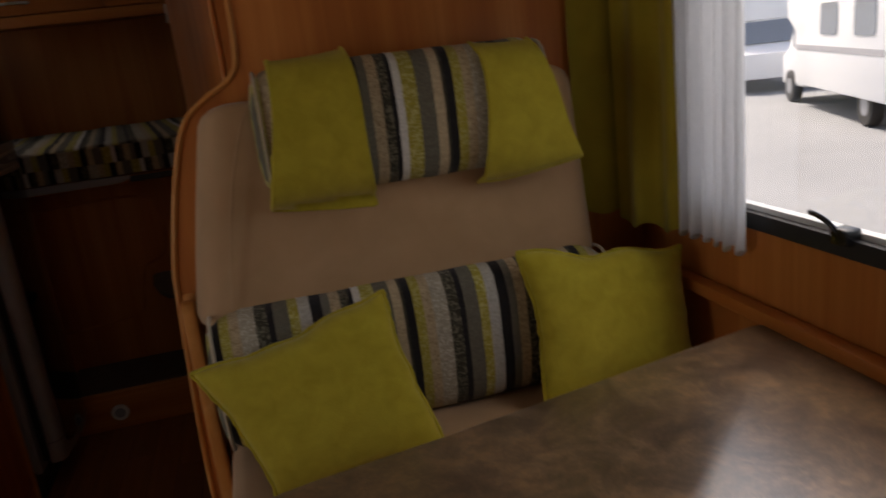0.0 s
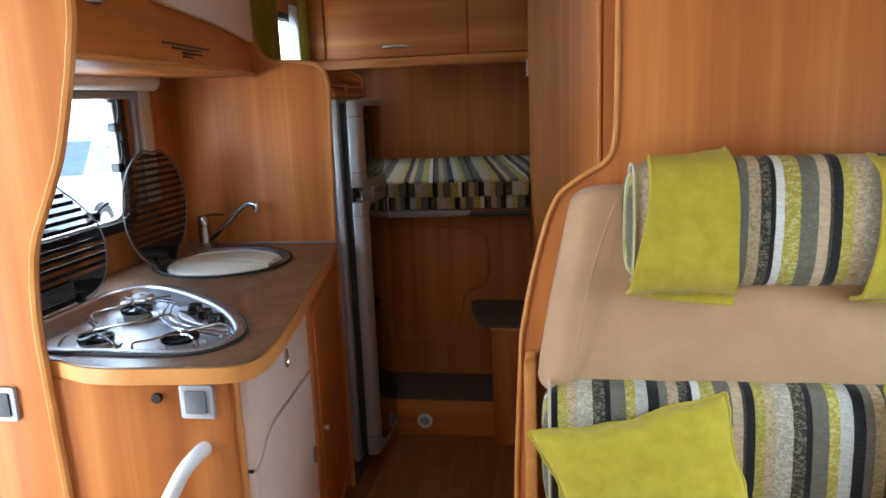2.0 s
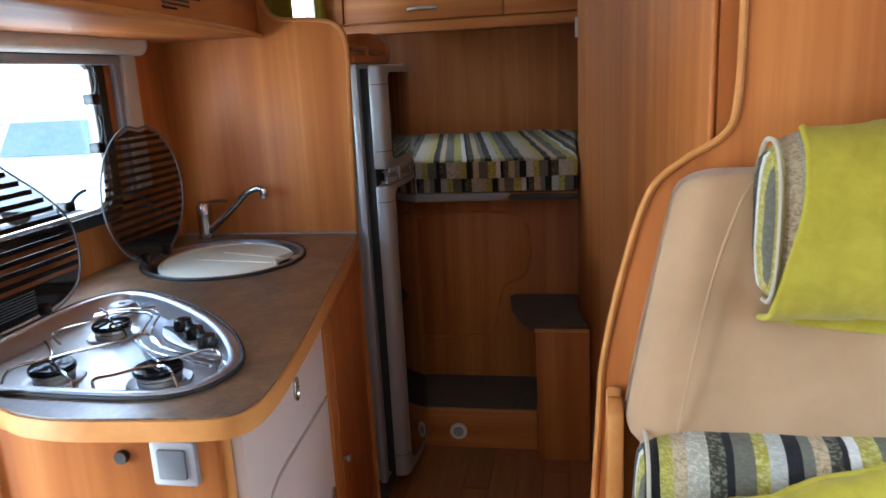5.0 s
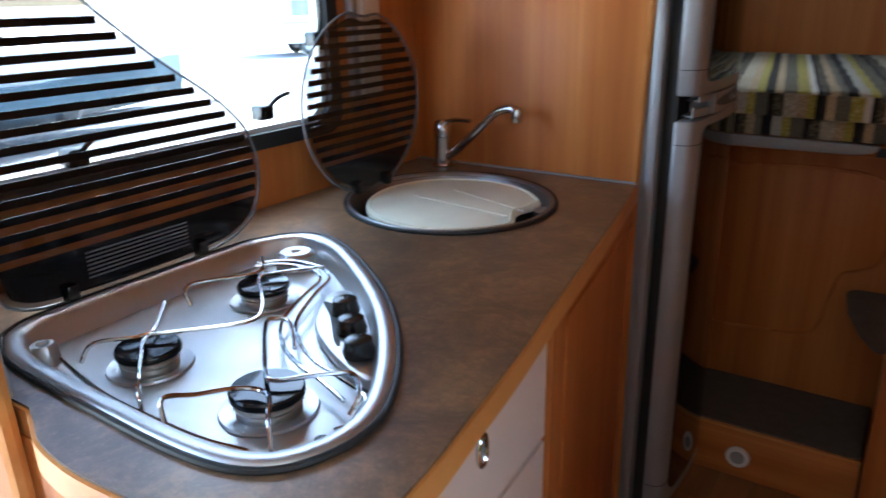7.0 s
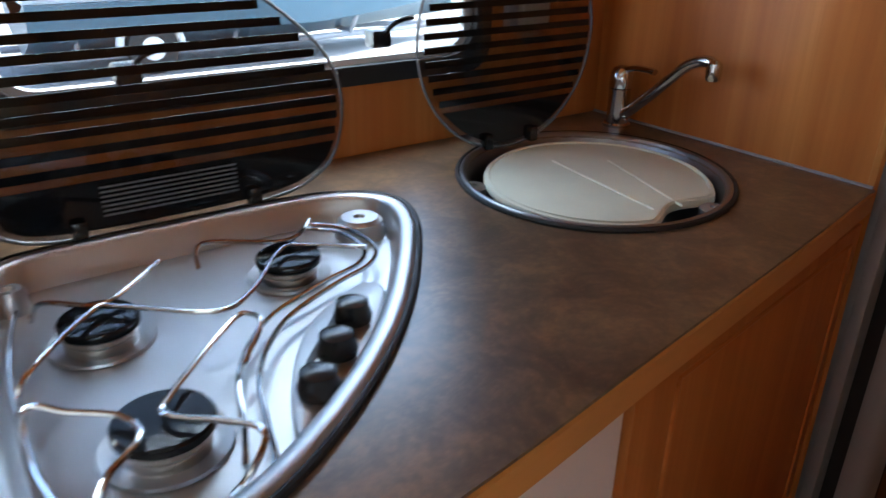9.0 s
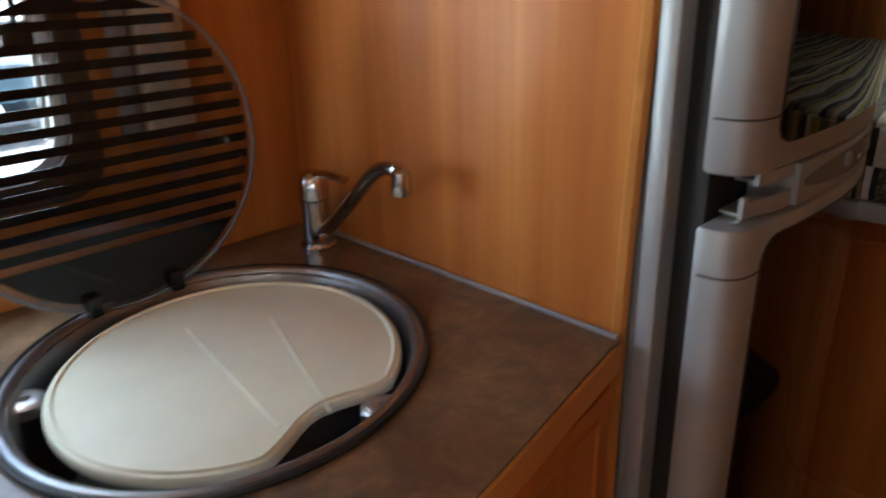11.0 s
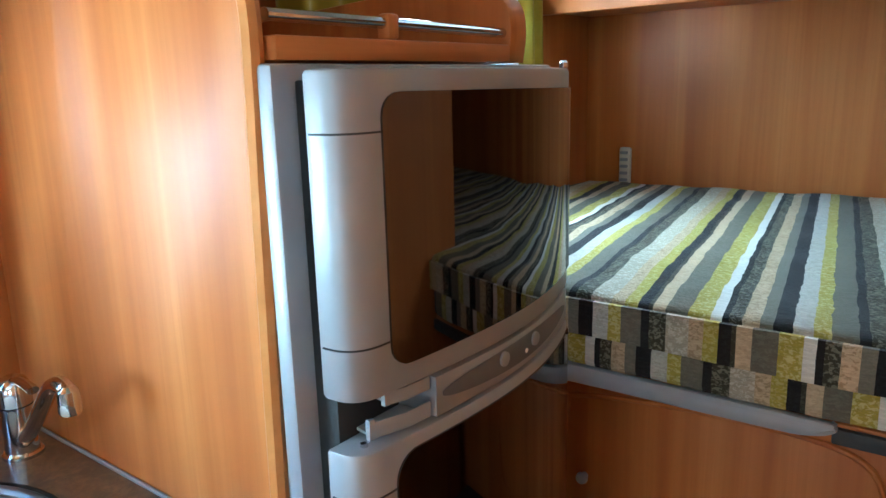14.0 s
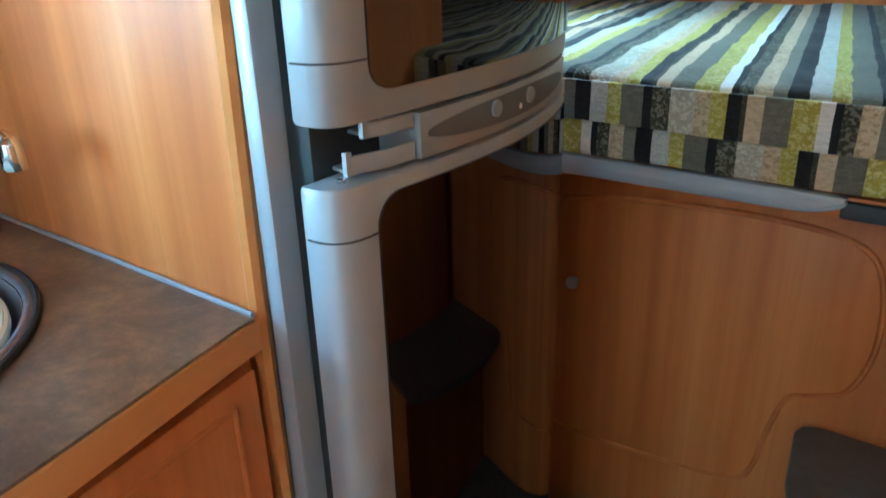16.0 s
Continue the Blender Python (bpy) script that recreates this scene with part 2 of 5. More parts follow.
TYRE = plain("tyre_rubber", (0.02, 0.02, 0.02), 0.8)


def clear_glass(name, tint, gloss=0.08):
    m = bpy.data.materials.new(name)
    m.use_nodes = True
    t = m.node_tree
    out = t.nodes["Material Output"]
    t.nodes.remove(t.nodes["Principled BSDF"])
    a, b, mx = t.nodes.new("ShaderNodeBsdfTransparent"), t.nodes.new("ShaderNodeBsdfGlossy"), t.nodes.new("ShaderNodeMixShader")
    a.inputs["Color"].default_value = (*tint, 1)
    b.inputs["Roughness"].default_value = 0.03
    mx.inputs[0].default_value = gloss
    t.links.new(a.outputs[0], mx.inputs[1])
    t.links.new(b.outputs[0], mx.inputs[2])
    t.links.new(mx.outputs[0], out.inputs["Surface"])
    return m


PANE = clear_glass("acrylic_pane", (0.94, 0.96, 0.98), 0.05)
LIDGLASS = clear_glass("smoked_lid_glass", (0.76, 0.75, 0.75), 0.045)
LIDEDGE = material("glass_edge", (0.16, 0.17, 0.18), 0.2, 0.0)


def sheer_cloth():
    m = material("white_sheer_voile", (0.8, 0.8, 0.8), 0.9)
    n = Nodes(m)
    n.color(n.ramp(n.noise(90.0), [(0.3, (0.72, 0.73, 0.74)), (0.7, (0.82, 0.82, 0.83))]))
    n.b.inputs["Alpha"].default_value = 0.8
    tr = n.add("ShaderNodeBsdfTranslucent")
    tr.inputs["Color"].default_value = (0.8, 0.81, 0.83, 1)
    mx = n.add("ShaderNodeMixShader")
    mx.inputs[0].default_value = 0.5
    n.link(n.b.outputs[0], mx.inputs[1])
    n.link(tr.outputs[0], mx.inputs[2])
    n.link(mx.outputs[0], n.t.nodes["Material Output"].inputs["Surface"])
    return m


SHEER = sheer_cloth()


def asphalt():
    m = material("pale_paving", (0.2, 0.2, 0.19), 0.9)
    n = Nodes(m)
    a, b = n.noise(0.6, None, 6, 0.6), n.noise(60.0, None, 3, 0.7)
    c = n.ramp(a, [(0.3, (0.165, 0.175, 0.185)), (0.7, (0.215, 0.225, 0.235))])
    n.color(n.mix(n.math("MULTIPLY", b, 0.4), c, (0.096, 0.10, 0.106)))
    n.bump(b, 0.4, 0.01)
    return m


PAVING = asphalt()


def plank_vinyl():
    m = material("brown_plank_vinyl", (0.2, 0.1, 0.05), 0.4)
    n = Nodes(m)
    a = n.noise(1.0, n.mapped((30, 1.4, 30)), 4, 0.6, 0.5)
    info = n.add("ShaderNodeObjectInfo")
    c = n.ramp(a, [(0.3, (0.25, 0.100, 0.036)), (0.55, (0.37, 0.160, 0.062)), (0.75, (0.46, 0.22, 0.094))])
    n.color(n.mix(n.math("MULTIPLY", info.outputs["Random"], 0.5), c, (0.21, 0.085, 0.034)))
    n.rough(a, 0.32, 0.48)
    n.bump(a, 0.1, 0.001)
    return m


PLANK = plank_vinyl()


# ---- shapes ----
def origin(ob):
    v = Vector((0, 0, 0))
    while ob is not None:
        v += ob.location
        ob = ob.parent
    return v


def mesh_of(name, bm, mat, angle=38, shift=None):
    bmesh.ops.recalc_face_normals(bm, faces=bm.faces)
    if shift is not None:
        bmesh.ops.translate(bm, vec=-shift, verts=bm.verts)
    me = bpy.data.meshes.new(name)
    bm.to_mesh(me)
    bm.free()
    me.materials.append(mat)
    me.polygons.foreach_set("use_smooth", [True] * len(me.polygons))
    me.set_sharp_from_angle(angle=radians(angle))
    return me


def part(name, bm, mat, parent, label="", angle=38):
    """One mesh under a thing or a part; the shape is given in the world's metres."""
    ob = new(name, mesh_of(name, bm, mat, angle, origin(parent)))
    ob.parent = parent
    return tagged(ob, label)


def thing(name, at, label, category, group=""):
    ob = new(name)
    ob.location = at
    ob.empty_display_size = 0.05
    return tagged(ob, label, category, group)


def solo(name, bm, mat, label="", category="", kind="", group="", angle=38):
    return tagged(new(name, mesh_of(name, bm, mat, angle)), label, category, group, kind)


def box(x0, x1, y0, y1, z0, z1, bev=0.0, bm=None, seg=2):
    bm = bm or bmesh.new()
    v = bmesh.ops.create_cube(bm, size=1.0)["verts"]
    for p in v:
        p.co = ((x0 + x1) / 2 + p.co.x * (x1 - x0), (y0 + y1) / 2 + p.co.y * (y1 - y0), (z0 + z1) / 2 + p.co.z * (z1 - z0))
    if bev:
        bmesh.ops.bevel(bm, geom=list({e for p in v for e in p.link_edges}), offset=bev, segments=seg, affect="EDGES", profile=0.5)
    return bm


def to3(axis, u, v, w):
    return {"z": (u, v, w), "y": (u, w, v), "x": (w, u, v)}[axis]


def prism(outline, w0, w1, axis="z", bev=0.0, holes=(), bm=None, seg=2):
    """A flat outline, with holes if any, given depth along an axis."""
    bm = bm or bmesh.new()
    edges = []
    for loop in (outline, *holes):
        vs = [bm.verts.new(to3(axis, u, v, w0)) for u, v in loop]
        edges += [bm.edges.new((vs[i], vs[(i + 1) % len(vs)])) for i in range(len(vs))]
    if holes:
        faces = [f for f in bmesh.ops.triangle_fill(bm, edges=edges, use_beauty=True)["geom"] if isinstance(f, bmesh.types.BMFace)]
    else:
        faces = [bm.faces.new([e.verts[0] for e in edges])]
    top = bmesh.ops.extrude_face_region(bm, geom=faces)["geom"]
    vec = Vector(to3(axis, 0, 0, w1 - w0))
    bmesh.ops.translate(bm, vec=vec, verts=[g for g in top if isinstance(g, bmesh.types.BMVert)])
    if bev:
        rim = [e for e in bm.edges if len(e.link_faces) == 2 and e.calc_face_angle(0) > 0.9 and abs((e.verts[0].co - e.verts[1].co).dot(vec)) < 1e-9]
        bmesh.ops.bevel(bm, geom=rim, offset=bev, segments=seg, affect="EDGES", profile=0.5)
    return bm


def spline(pts, n=8, closed=False):
    """Smooth curve through points."""
    p = [Vector(q) for q in pts]
    out, count = [], len(p)
    for i in range(count if closed else count - 1):
        a = p[(i - 1) % count] if closed or i > 0 else p[0]
        b, c = p[i], p[(i + 1) % count]
        d = p[(i + 2) % count] if closed or i + 2 < count else p[-1]
        for k in range(n):
            t = k / n
            out.append(0.5 * (2 * b + (c - a) * t + (2 * a - 5 * b + 4 * c - d) * t * t + (3 * b - a - 3 * c + d) * t ** 3))
    if not closed:
        out.append(p[-1])
    return out


def curve2(pts, n=6, closed=True):
    return [(v.x, v.y) for v in spline([(u, w, 0) for u, w in pts], n, closed)]


def round_rect(u0, u1, v0, v1, r, n=6):
    out = []
    for cu, cv, a in ((u1 - r, v1 - r, 0), (u0 + r, v1 - r, 90), (u0 + r, v0 + r, 180), (u1 - r, v0 + r, 270)):
        out += [(cu + r * math.cos(radians(a + 90 * k / n)), cv + r * math.sin(radians(a + 90 * k / n))) for k in range(n + 1)]
    return out


def circle(u, v, r, n=40):
    return [(u + r * math.cos(2 * math.pi * k / n), v + r * math.sin(2 * math.pi * k / n)) for k in range(n)]


def inset(loop, d):
    """The outline moved inwards by d."""
    n, out = len(loop), []
    turn = sum(loop[i][0] * loop[(i + 1) % n][1] - loop[(i + 1) % n][0] * loop[i][1] for i in range(n))
    s = 1 if turn > 0 else -1
    for i in range(n):
        a, c = Vector(loop[i - 1]), Vector(loop[(i + 1) % n])
        t = (c - a).normalized()
        out.append((loop[i][0] - t.y * d * s, loop[i][1] + t.x * d * s))
    return out


def tube(pts, r, n=10, smooth=6, closed=False, bm=None):
    bm = bm or bmesh.new()
    p = spline(pts, smooth, closed) if smooth > 1 else [Vector(q) for q in pts]
    rings, up = [], None
    for i, q in enumerate(p):
        a = p[i - 1] if closed or i else p[0]
        c = p[(i + 1) % len(p)] if closed or i + 1 < len(p) else p[-1]
        t = (c - a).normalized()
        if up is None:
            up = t.orthogonal().normalized()
        up = (up - t * up.dot(t)).normalized()
        side = t.cross(up)
        rings.append([bm.verts.new(q + (up * math.cos(2 * math.pi * k / n) + side * math.sin(2 * math.pi * k / n)) * r) for k in range(n)])
    for i in range(len(rings) if closed else len(rings) - 1):
        a, b = rings[i], rings[(i + 1) % len(rings)]
        for k in range(n):
            bm.faces.new((a[k], a[(k + 1) % n], b[(k + 1) % n], b[k]))
    if not closed:
        bm.faces.new(rings[0]), bm.faces.new(rings[-1])
    return bm


def lathe(profile, at, n=28, axis="z", bm=None, caps=True):
    """A turned shape: (radius, height) pairs from the bottom up."""
    bm = bm or bmesh.new()
    rings = []
    for r, h in profile:
        ring = []
        for k in range(n):
            c, s = r * math.cos(2 * math.pi * k / n), r * math.sin(2 * math.pi * k / n)
            ring.append(bm.verts.new(Vector(at) + Vector({"z": (c, s, h), "y": (c, h, s), "x": (h, c, s)}[axis])))
        rings.append(ring)
    for a, b in zip(rings, rings[1:]):
        for k in range(n):
            bm.faces.new((a[k], a[(k + 1) % n], b[(k + 1) % n], b[k]))
    if caps:
        bm.faces.new(rings[0]), bm.faces.new(rings[-1])
    return bm


def grid_solid(fn, nu, nv, thick_fn=None):
    """A closed sheet: fn(u, v, side) gives the front (side 1) and back (side -1) points."""
    bm = bmesh.new()
    vs = {}
    for side in (1, -1):
        for i in range(nu + 1):
            for j in range(nv + 1):
                edge = i in (0, nu) or j in (0, nv)
                if side < 0 and edge and thick_fn is None:
                    vs[side, i, j] = vs[1, i, j]
                else:
                    vs[side, i, j] = bm.verts.new(fn(i / nu, j / nv, side))
        for i in range(nu):
            for j in range(nv):
                bm.faces.new([vs[side, a, b] for a, b in ((i, j), (i + 1, j), (i + 1, j + 1), (i, j + 1))])
    if thick_fn is not None:
        ring = [(i, 0) for i in range(nu)] + [(nu, j) for j in range(nv)] + [(i, nv) for i in range(nu, 0, -1)] + [(0, j) for j in range(nv, 0, -1)]
        for a, b in zip(ring, ring[1:] + ring[:1]):
            bm.faces.new((vs[1, a[0], a[1]], vs[1, b[0], b[1]], vs[-1, b[0], b[1]], vs[-1, a[0], a[1]]))
    return bm


# ---- the shell ----
XL, XR, YR, YF, TOP = -1.05, 1.27, 3.95, -1.95, 2.0


def wall_with_openings(name, axis, w0, w1, u0, u1, v0, v1, openings, mat):
    bm = prism([(u0, v0), (u1, v0), (u1, v1), (u0, v1)], w0, w1, axis, 0, [[(a, c), (b, c), (b, d), (a, d)] for a, b, c, d in openings])
    return solo(name, bm, mat, "pear-wood panelled inner wall of the motorhome", "wall", "structure")


KW = (1.03, 1.79, 1.09, 1.49)
DW = (-0.45, 0.97, 0.945, 1.46)
DOOR = (0.18, 0.834, 0.0, 1.86)
RW = (2.98, 3.47, 1.46, 1.86)
wall_with_openings("wall_left", "x", XL - 0.04, XL, YF, YR, 0, TOP, [KW, DOOR, RW], WOOD)
wall_with_openings("wall_right", "x", XR, XR + 0.04, YF, YR, 0, TOP, [DW], WOOD)
wall_with_openings("wall_rear", "y", YR, YR + 0.04, XL, XR, 0, TOP, [], WOOD)
solo("wall_front", box(XL, XR, YF - 0.04, YF, 0, TOP), CEILING, "plain front wall of the cab", "wall", "structure")
solo("ceiling", box(XL, XR, YF, YR, TOP, TOP + 0.04), CEILING, "pale ceiling panel", "ceiling", "structure")
floor = solo("floor", box(XL, XR, YF, YR, -0.03, -0.004), DARKGREY, "brown wood-look plank vinyl floor", "floor", "structure")
ground = solo("ground", box(-400, 400, -400, 400, -0.80, -0.75), PAVING, "pale grey paved yard", "ground", "structure")

# ---- bathroom block and the board behind the bench ----
BATH = curve2([(0.392, 1.235), (0.345, 1.6), (0.300, 2.0), (0.256, 2.39), (0.212, 2.57), (0.193, 2.72), (0.188, 2.835)], 5, False)
bath = BATH + [(0.22, 2.838), (XR - 0.002, 2.838), (XR - 0.002, 2.80), (0.24, 2.80)] + [(x + 0.035, y) for x, y in reversed(BATH)][2:]
solo("wall_bathroom", prism(bath, 0, TOP - 0.002, "z", 0.0), WOOD, "curved pear-wood bathroom wall", "wall", "structure")
solo("trim_bathroom", tube([(0.385, 1.238, 0.0), (0.385, 1.238, 1.0), (0.385, 1.238, 1.998)], 0.006, 10, 1), WOOD, "rounded wooden corner trim", "trim", "structure")
S_EDGE = curve2([(0.21, 0.0), (0.196, 0.44), (0.212, 0.84), (0.222, 0.95), (0.254, 1.10), (0.291, 1.212), (0.342, 1.259), (0.396, 1.294), (0.414, 1.35), (0.417, 1.55), (0.42, TOP - 0.002)], 6, False)
board = S_EDGE + [(XR - 0.002, TOP - 0.002), (XR - 0.002, 0.0)]
seat_board = thing("bench_partition", (0.7, 1.2, 0), "pear-wood partition with a curved gold edge behind the bench", "partition")
part("panel", prism(board, 1.19, 1.222, "y", 0.003), WOOD, seat_board)
part("edge_band", tube([(u, 1.1905, v) for u, v in S_EDGE], 0.006, 8, 1), EDGE, seat_board, "gold wooden edge band")
label_plate = solo("wall_switch", box(0.178, 0.189, 2.80, 2.825, 1.51, 1.58, 0.003), WHITEPL, "small white wall switch on the bathroom wall", "switch")

# ---- kitchen divider by the door ----
P_EDGE = curve2([(-0.668, 0.0), (-0.68, 0.5), (-0.686, 0.715), (-0.693, 0.926), (-0.695, 1.03), (-0.688, 1.125), (-0.672, 1.2), (-0.638, 1.272), (-0.60, 1.353), (-0.57, 1.45), (-0.547, 1.544), (-0.534, 1.64), (-0.525, TOP - 0.002)], 5, False)
P_EDGE = [(0.27 + (u - 0.27) * 1.0257, max(0.0, min(TOP - 0.002, 1.42 + (v - 1.42) * 1.0257))) for u, v in P_EDGE]
divider = thing("kitchen_divider", (-0.85, 0.87, 0), "pear-wood divider panel with a wavy gold edge", "partition")
part("panel", prism(P_EDGE + [(XL + 0.001, TOP - 0.002), (XL + 0.001, 0.0)], 0.882, 0.902, "y", 0.003), WOOD, divider)
part("edge_band", tube([(u, 0.892, v) for u, v in P_EDGE], 0.0108, 8, 1), EDGE, divider, "gold wooden edge band")
splash = solo("splash_panel", prism([(-1.03, 0.9525), (-0.728, 0.9525), (-0.734, 1.0), (-0.752, 1.085), (-0.762, 1.10), (-1.03, 1.10)], 0.9045, 0.9105, "y", 0.0015), GREYTRIM, "grey splash panel on the divider beside the hob", "splash panel")
socket = thing("power_socket", (-0.81, 0.882, 0.865), "grey power socket in a silver frame on the divider", "socket")
part("frame", prism(round_rect(-0.852, -0.779, 0.830, 0.902, 0.006), 0.872, 0.8815, "y", 0.002), SILVER, socket)
part("insert", prism(round_rect(-0.840, -0.791, 0.841, 0.891, 0.004), 0.868, 0.873, "y", 0.001), DARKGREY, socket)

# ---- fridge partition with a stepped top ----
F_EDGE = [(-0.462, 0.0), (-0.466, 0.5), (-0.468, 0.95), (-0.458, 1.30), (-0.452, 1.45), (-0.455, 1.505), (-0.468, 1.54), (-0.50, 1.562), (-0.574, 1.572), (-0.652, 1.580), (-0.692, 1.62), (-0.712, 1.70), (-0.712, 1.82), (-0.706, TOP - 0.002)]
F_EDGE = [(u - 0.017, v) for u, v in curve2(F_EDGE, 5, False)]
fridge_part = thing("fridge_partition", (-0.75, 2.11, 0), "tall pear-wood partition between sink and fridge", "partition")
part("panel", prism(F_EDGE + [(XL + 0.001, TOP - 0.002), (XL + 0.001, 0.0)], 2.102, 2.122, "y", 0.003), WOOD, fridge_part)
part("edge_band", tube([(u, 2.112, v) for u, v in F_EDGE], 0.0105, 8, 1), EDGE, fridge_part, "gold wooden edge band")

# ---- kitchen unit ----
C_FRONT = [(-0.470, 2.099), (-0.447, 1.98), (-0.422, 1.85), (-0.384, 1.63), (-0.353, 1.45), (-0.322, 1.277), (-0.301, 1.133), (-0.289, 1.05), (-0.284, 0.965), (-0.297, 0.910), (-0.341, 0.887), (-0.45, 0.875), (-0.55, 0.868), (-0.626, 0.876), (-0.672, 0.894)]
C_FRONT = curve2(C_FRONT, 4, False)
C_OUT = C_FRONT + [(-0.70, 0.905), (XL + 0.002, 0.905), (XL + 0.002, 2.099)]
HOB = curve2([(-0.862, 0.962), (-0.80, 0.943), (-0.65, 0.936), (-0.49, 0.934), (-0.415, 0.953), (-0.378, 1.0), (-0.370, 1.065), (-0.398, 1.138), (-0.47, 1.24), (-0.565, 1.336), (-0.70, 1.436), (-0.785, 1.478), (-0.845, 1.478), (-0.89, 1.43), (-0.912, 1.34), (-0.915, 1.06), (-0.898, 0.99)], 5)
HOB = inset(HOB, 0.004)
SINK = (-0.757, 1.796, 0.206)


def bend(x, y):
    """From a round plan to the sink's oval one, long axis across the worktop's corner."""
    a, b = ((y - SINK[1]) - (x - SINK[0])) * 0.7071 * 1.10, ((x - SINK[0]) + (y - SINK[1])) * 0.7071 * 1.0
    return SINK[0] + (b - a) * 0.7071, SINK[1] + (a + b) * 0.7071


def oval(bm):
    for v in bm.verts:
        v.co.x, v.co.y = bend(v.co.x, v.co.y)
    return bm


unit = thing("kitchen_unit", (-0.7, 1.5, 0), "pear-wood kitchen base cabinet with beige drawer fronts", "cabinet")
BASE = [(XL + 0.002, 0.903), (-0.358, 0.903), (-0.345, 0.914), (-0.341, 0.95), (-0.385, 1.40), (-0.404, 1.53), (-0.492, 2.099), (XL + 0.002, 2.099)]
part("body", prism(BASE, 0.05, 0.913, "z", 0.004, [inset(HOB, 0.02), [bend(*q) for q in circle(*SINK[:2], 0.195)]]), WOOD, unit)
part("corner_post", tube([(-0.341, 0.934, 0.0), (-0.341, 0.934, 0.45), (-0.341, 0.934, 0.913)], 0.009, 10, 1), EDGE, unit, "rounded gold corner post")


def front_panel(p0, p1, z0, z1, out=0.018, bev=0.004):
    """A cabinet front that stands on the line from p0 to p1."""
    a, b = Vector((*p0, 0)), Vector((*p1, 0))
    t = (b - a).normalized()
    nrm = Vector((-t.y, t.x, 0)) * (1 if -t.y > 0 else -1)
    q = [a, b, b + nrm * out, a + nrm * out]
    return prism([(v.x, v.y) for v in q], z0, z1, "z", bev)


def on_front(p0, p1, y, z, out):
    a, b = Vector((*p0, 0)), Vector((*p1, 0))
    t = (b - a).normalized()
    nrm = Vector((-t.y, t.x, 0)) * (1 if -t.y > 0 else -1)
    q = a + t * ((y - a.y) / t.y) + nrm * out
    return Vector((q.x, q.y, z)), t, nrm


D0, D1, W0, W1 = (-0.339, 0.962), (-0.389, 1.448), (-0.402, 1.516), (-0.490, 2.085)
part("post", front_panel((-0.390, 1.4525), (-0.400, 1.512), 0.05, 0.902, 0.025, 0.007), WOOD, unit)


def handle_on(parent, p0, p1, y, z, out):
    """An oval metal ring pull."""
    c, t, nrm = on_front(p0, p1, y, z, out)
    ring = [c + t * (0.011 * math.cos(a)) + Vector((0, 0, 0.021 * math.sin(a))) + nrm * 0.003 for a in [2 * math.pi * k / 20 for k in range(20)]]
    ob = part("handle", tube(ring, 0.0035, 8, 1, True), CHROME, parent, "oval chrome ring pull")
    plate = bmesh.new()
    f = plate.faces.new([plate.verts.new(v - nrm * 0.003) for v in ring])
    bmesh.ops.translate(plate, vec=nrm * 0.0015, verts=[v for v in bmesh.ops.extrude_face_region(plate, geom=[f])["geom"] if isinstance(v, bmesh.types.BMVert)])
    part("plate", plate, STEEL, ob)


def front_shape(p0, p1, outline, out=0.018):
    """A cabinet front of any outline, given in y and height."""
    a = on_front(p0, p1, p0[1], 0, 0)
    pts = [on_front(p0, p1, y, z, 0.0)[0] for y, z in outline]
    bm = bmesh.new()
    f = bm.faces.new([bm.verts.new(p) for p in pts])
    top = bmesh.ops.extrude_face_region(bm, geom=[f])["geom"]
    bmesh.ops.translate(bm, vec=a[2] * out, verts=[g for g in top if isinstance(g, bmesh.types.BMVert)])
    return bm


SPLIT = [(0.946, 0.698), (0.985, 0.704), (1.01, 0.716), (1.04, 0.732), (1.08, 0.741), (1.14, 0.740), (1.446, 0.722)]
# dark grey strip stands in for the shade between the drawer fronts
part("gap_shade", tube([on_front(D0, D1, y, z, 0.007)[0] for y, z in SPLIT], 0.0052, 8, 1), DARKGREY, unit, "dark strip standing in for shade between the fronts")
drawer = part("drawer_front", front_shape(D0, D1, [(y, z + 0.005) for y, z in SPLIT] + [(1.446, 0.907), (0.946, 0.907)]), BEIGE, unit, "beige laminate drawer front")
handle_on(drawer, D0, D1, 1.222, 0.842, 0.018)
lower = part("drawer_front", front_shape(D0, D1, [(0.946, 0.075), (1.446, 0.075)] + [(y, z - 0.005) for y, z in reversed(SPLIT)]), BEIGE, unit, "beige laminate drawer front")
handle_on(lower, D0, D1, 1.418, 0.49, 0.018)
kdoor = part("door", front_panel(W0, W1, 0.075, 0.898), WOOD, unit, "pear-wood cabinet door with a routed border")
for za, ya, zb, yb in ((0.872, 1.555, 0.872, 2.052), (0.12, 1.555, 0.12, 2.052), (0.12, 1.555, 0.872, 1.555), (0.12, 2.052, 0.872, 2.052)):
    a, b = on_front(W0, W1, ya, za, 0.0185)[0], on_front(W0, W1, yb, zb, 0.0185)[0]
    part("border", tube([a, (a + b) / 2, b], 0.0032, 8, 1), WOOD_Y, kdoor)
c, t, nrm = on_front(W0, W1, 1.585, 0.49, 0.018)
part("knob", lathe([(0.006, 0), (0.006, 0.008), (0.010, 0.012), (0.009, 0.018), (0.004, 0.02)], c, 16, "x"), STEEL, kdoor, "small steel knob")
switch = thing("light_switch", (-0.405, 0.90, 0.872), "grey rocker switch in a silver frame on the cabinet end", "switch")
part("frame", prism(round_rect(-0.437, -0.367, 0.838, 0.908, 0.006), 0.891, 0.9025, "y", 0.002), SILVER, switch)
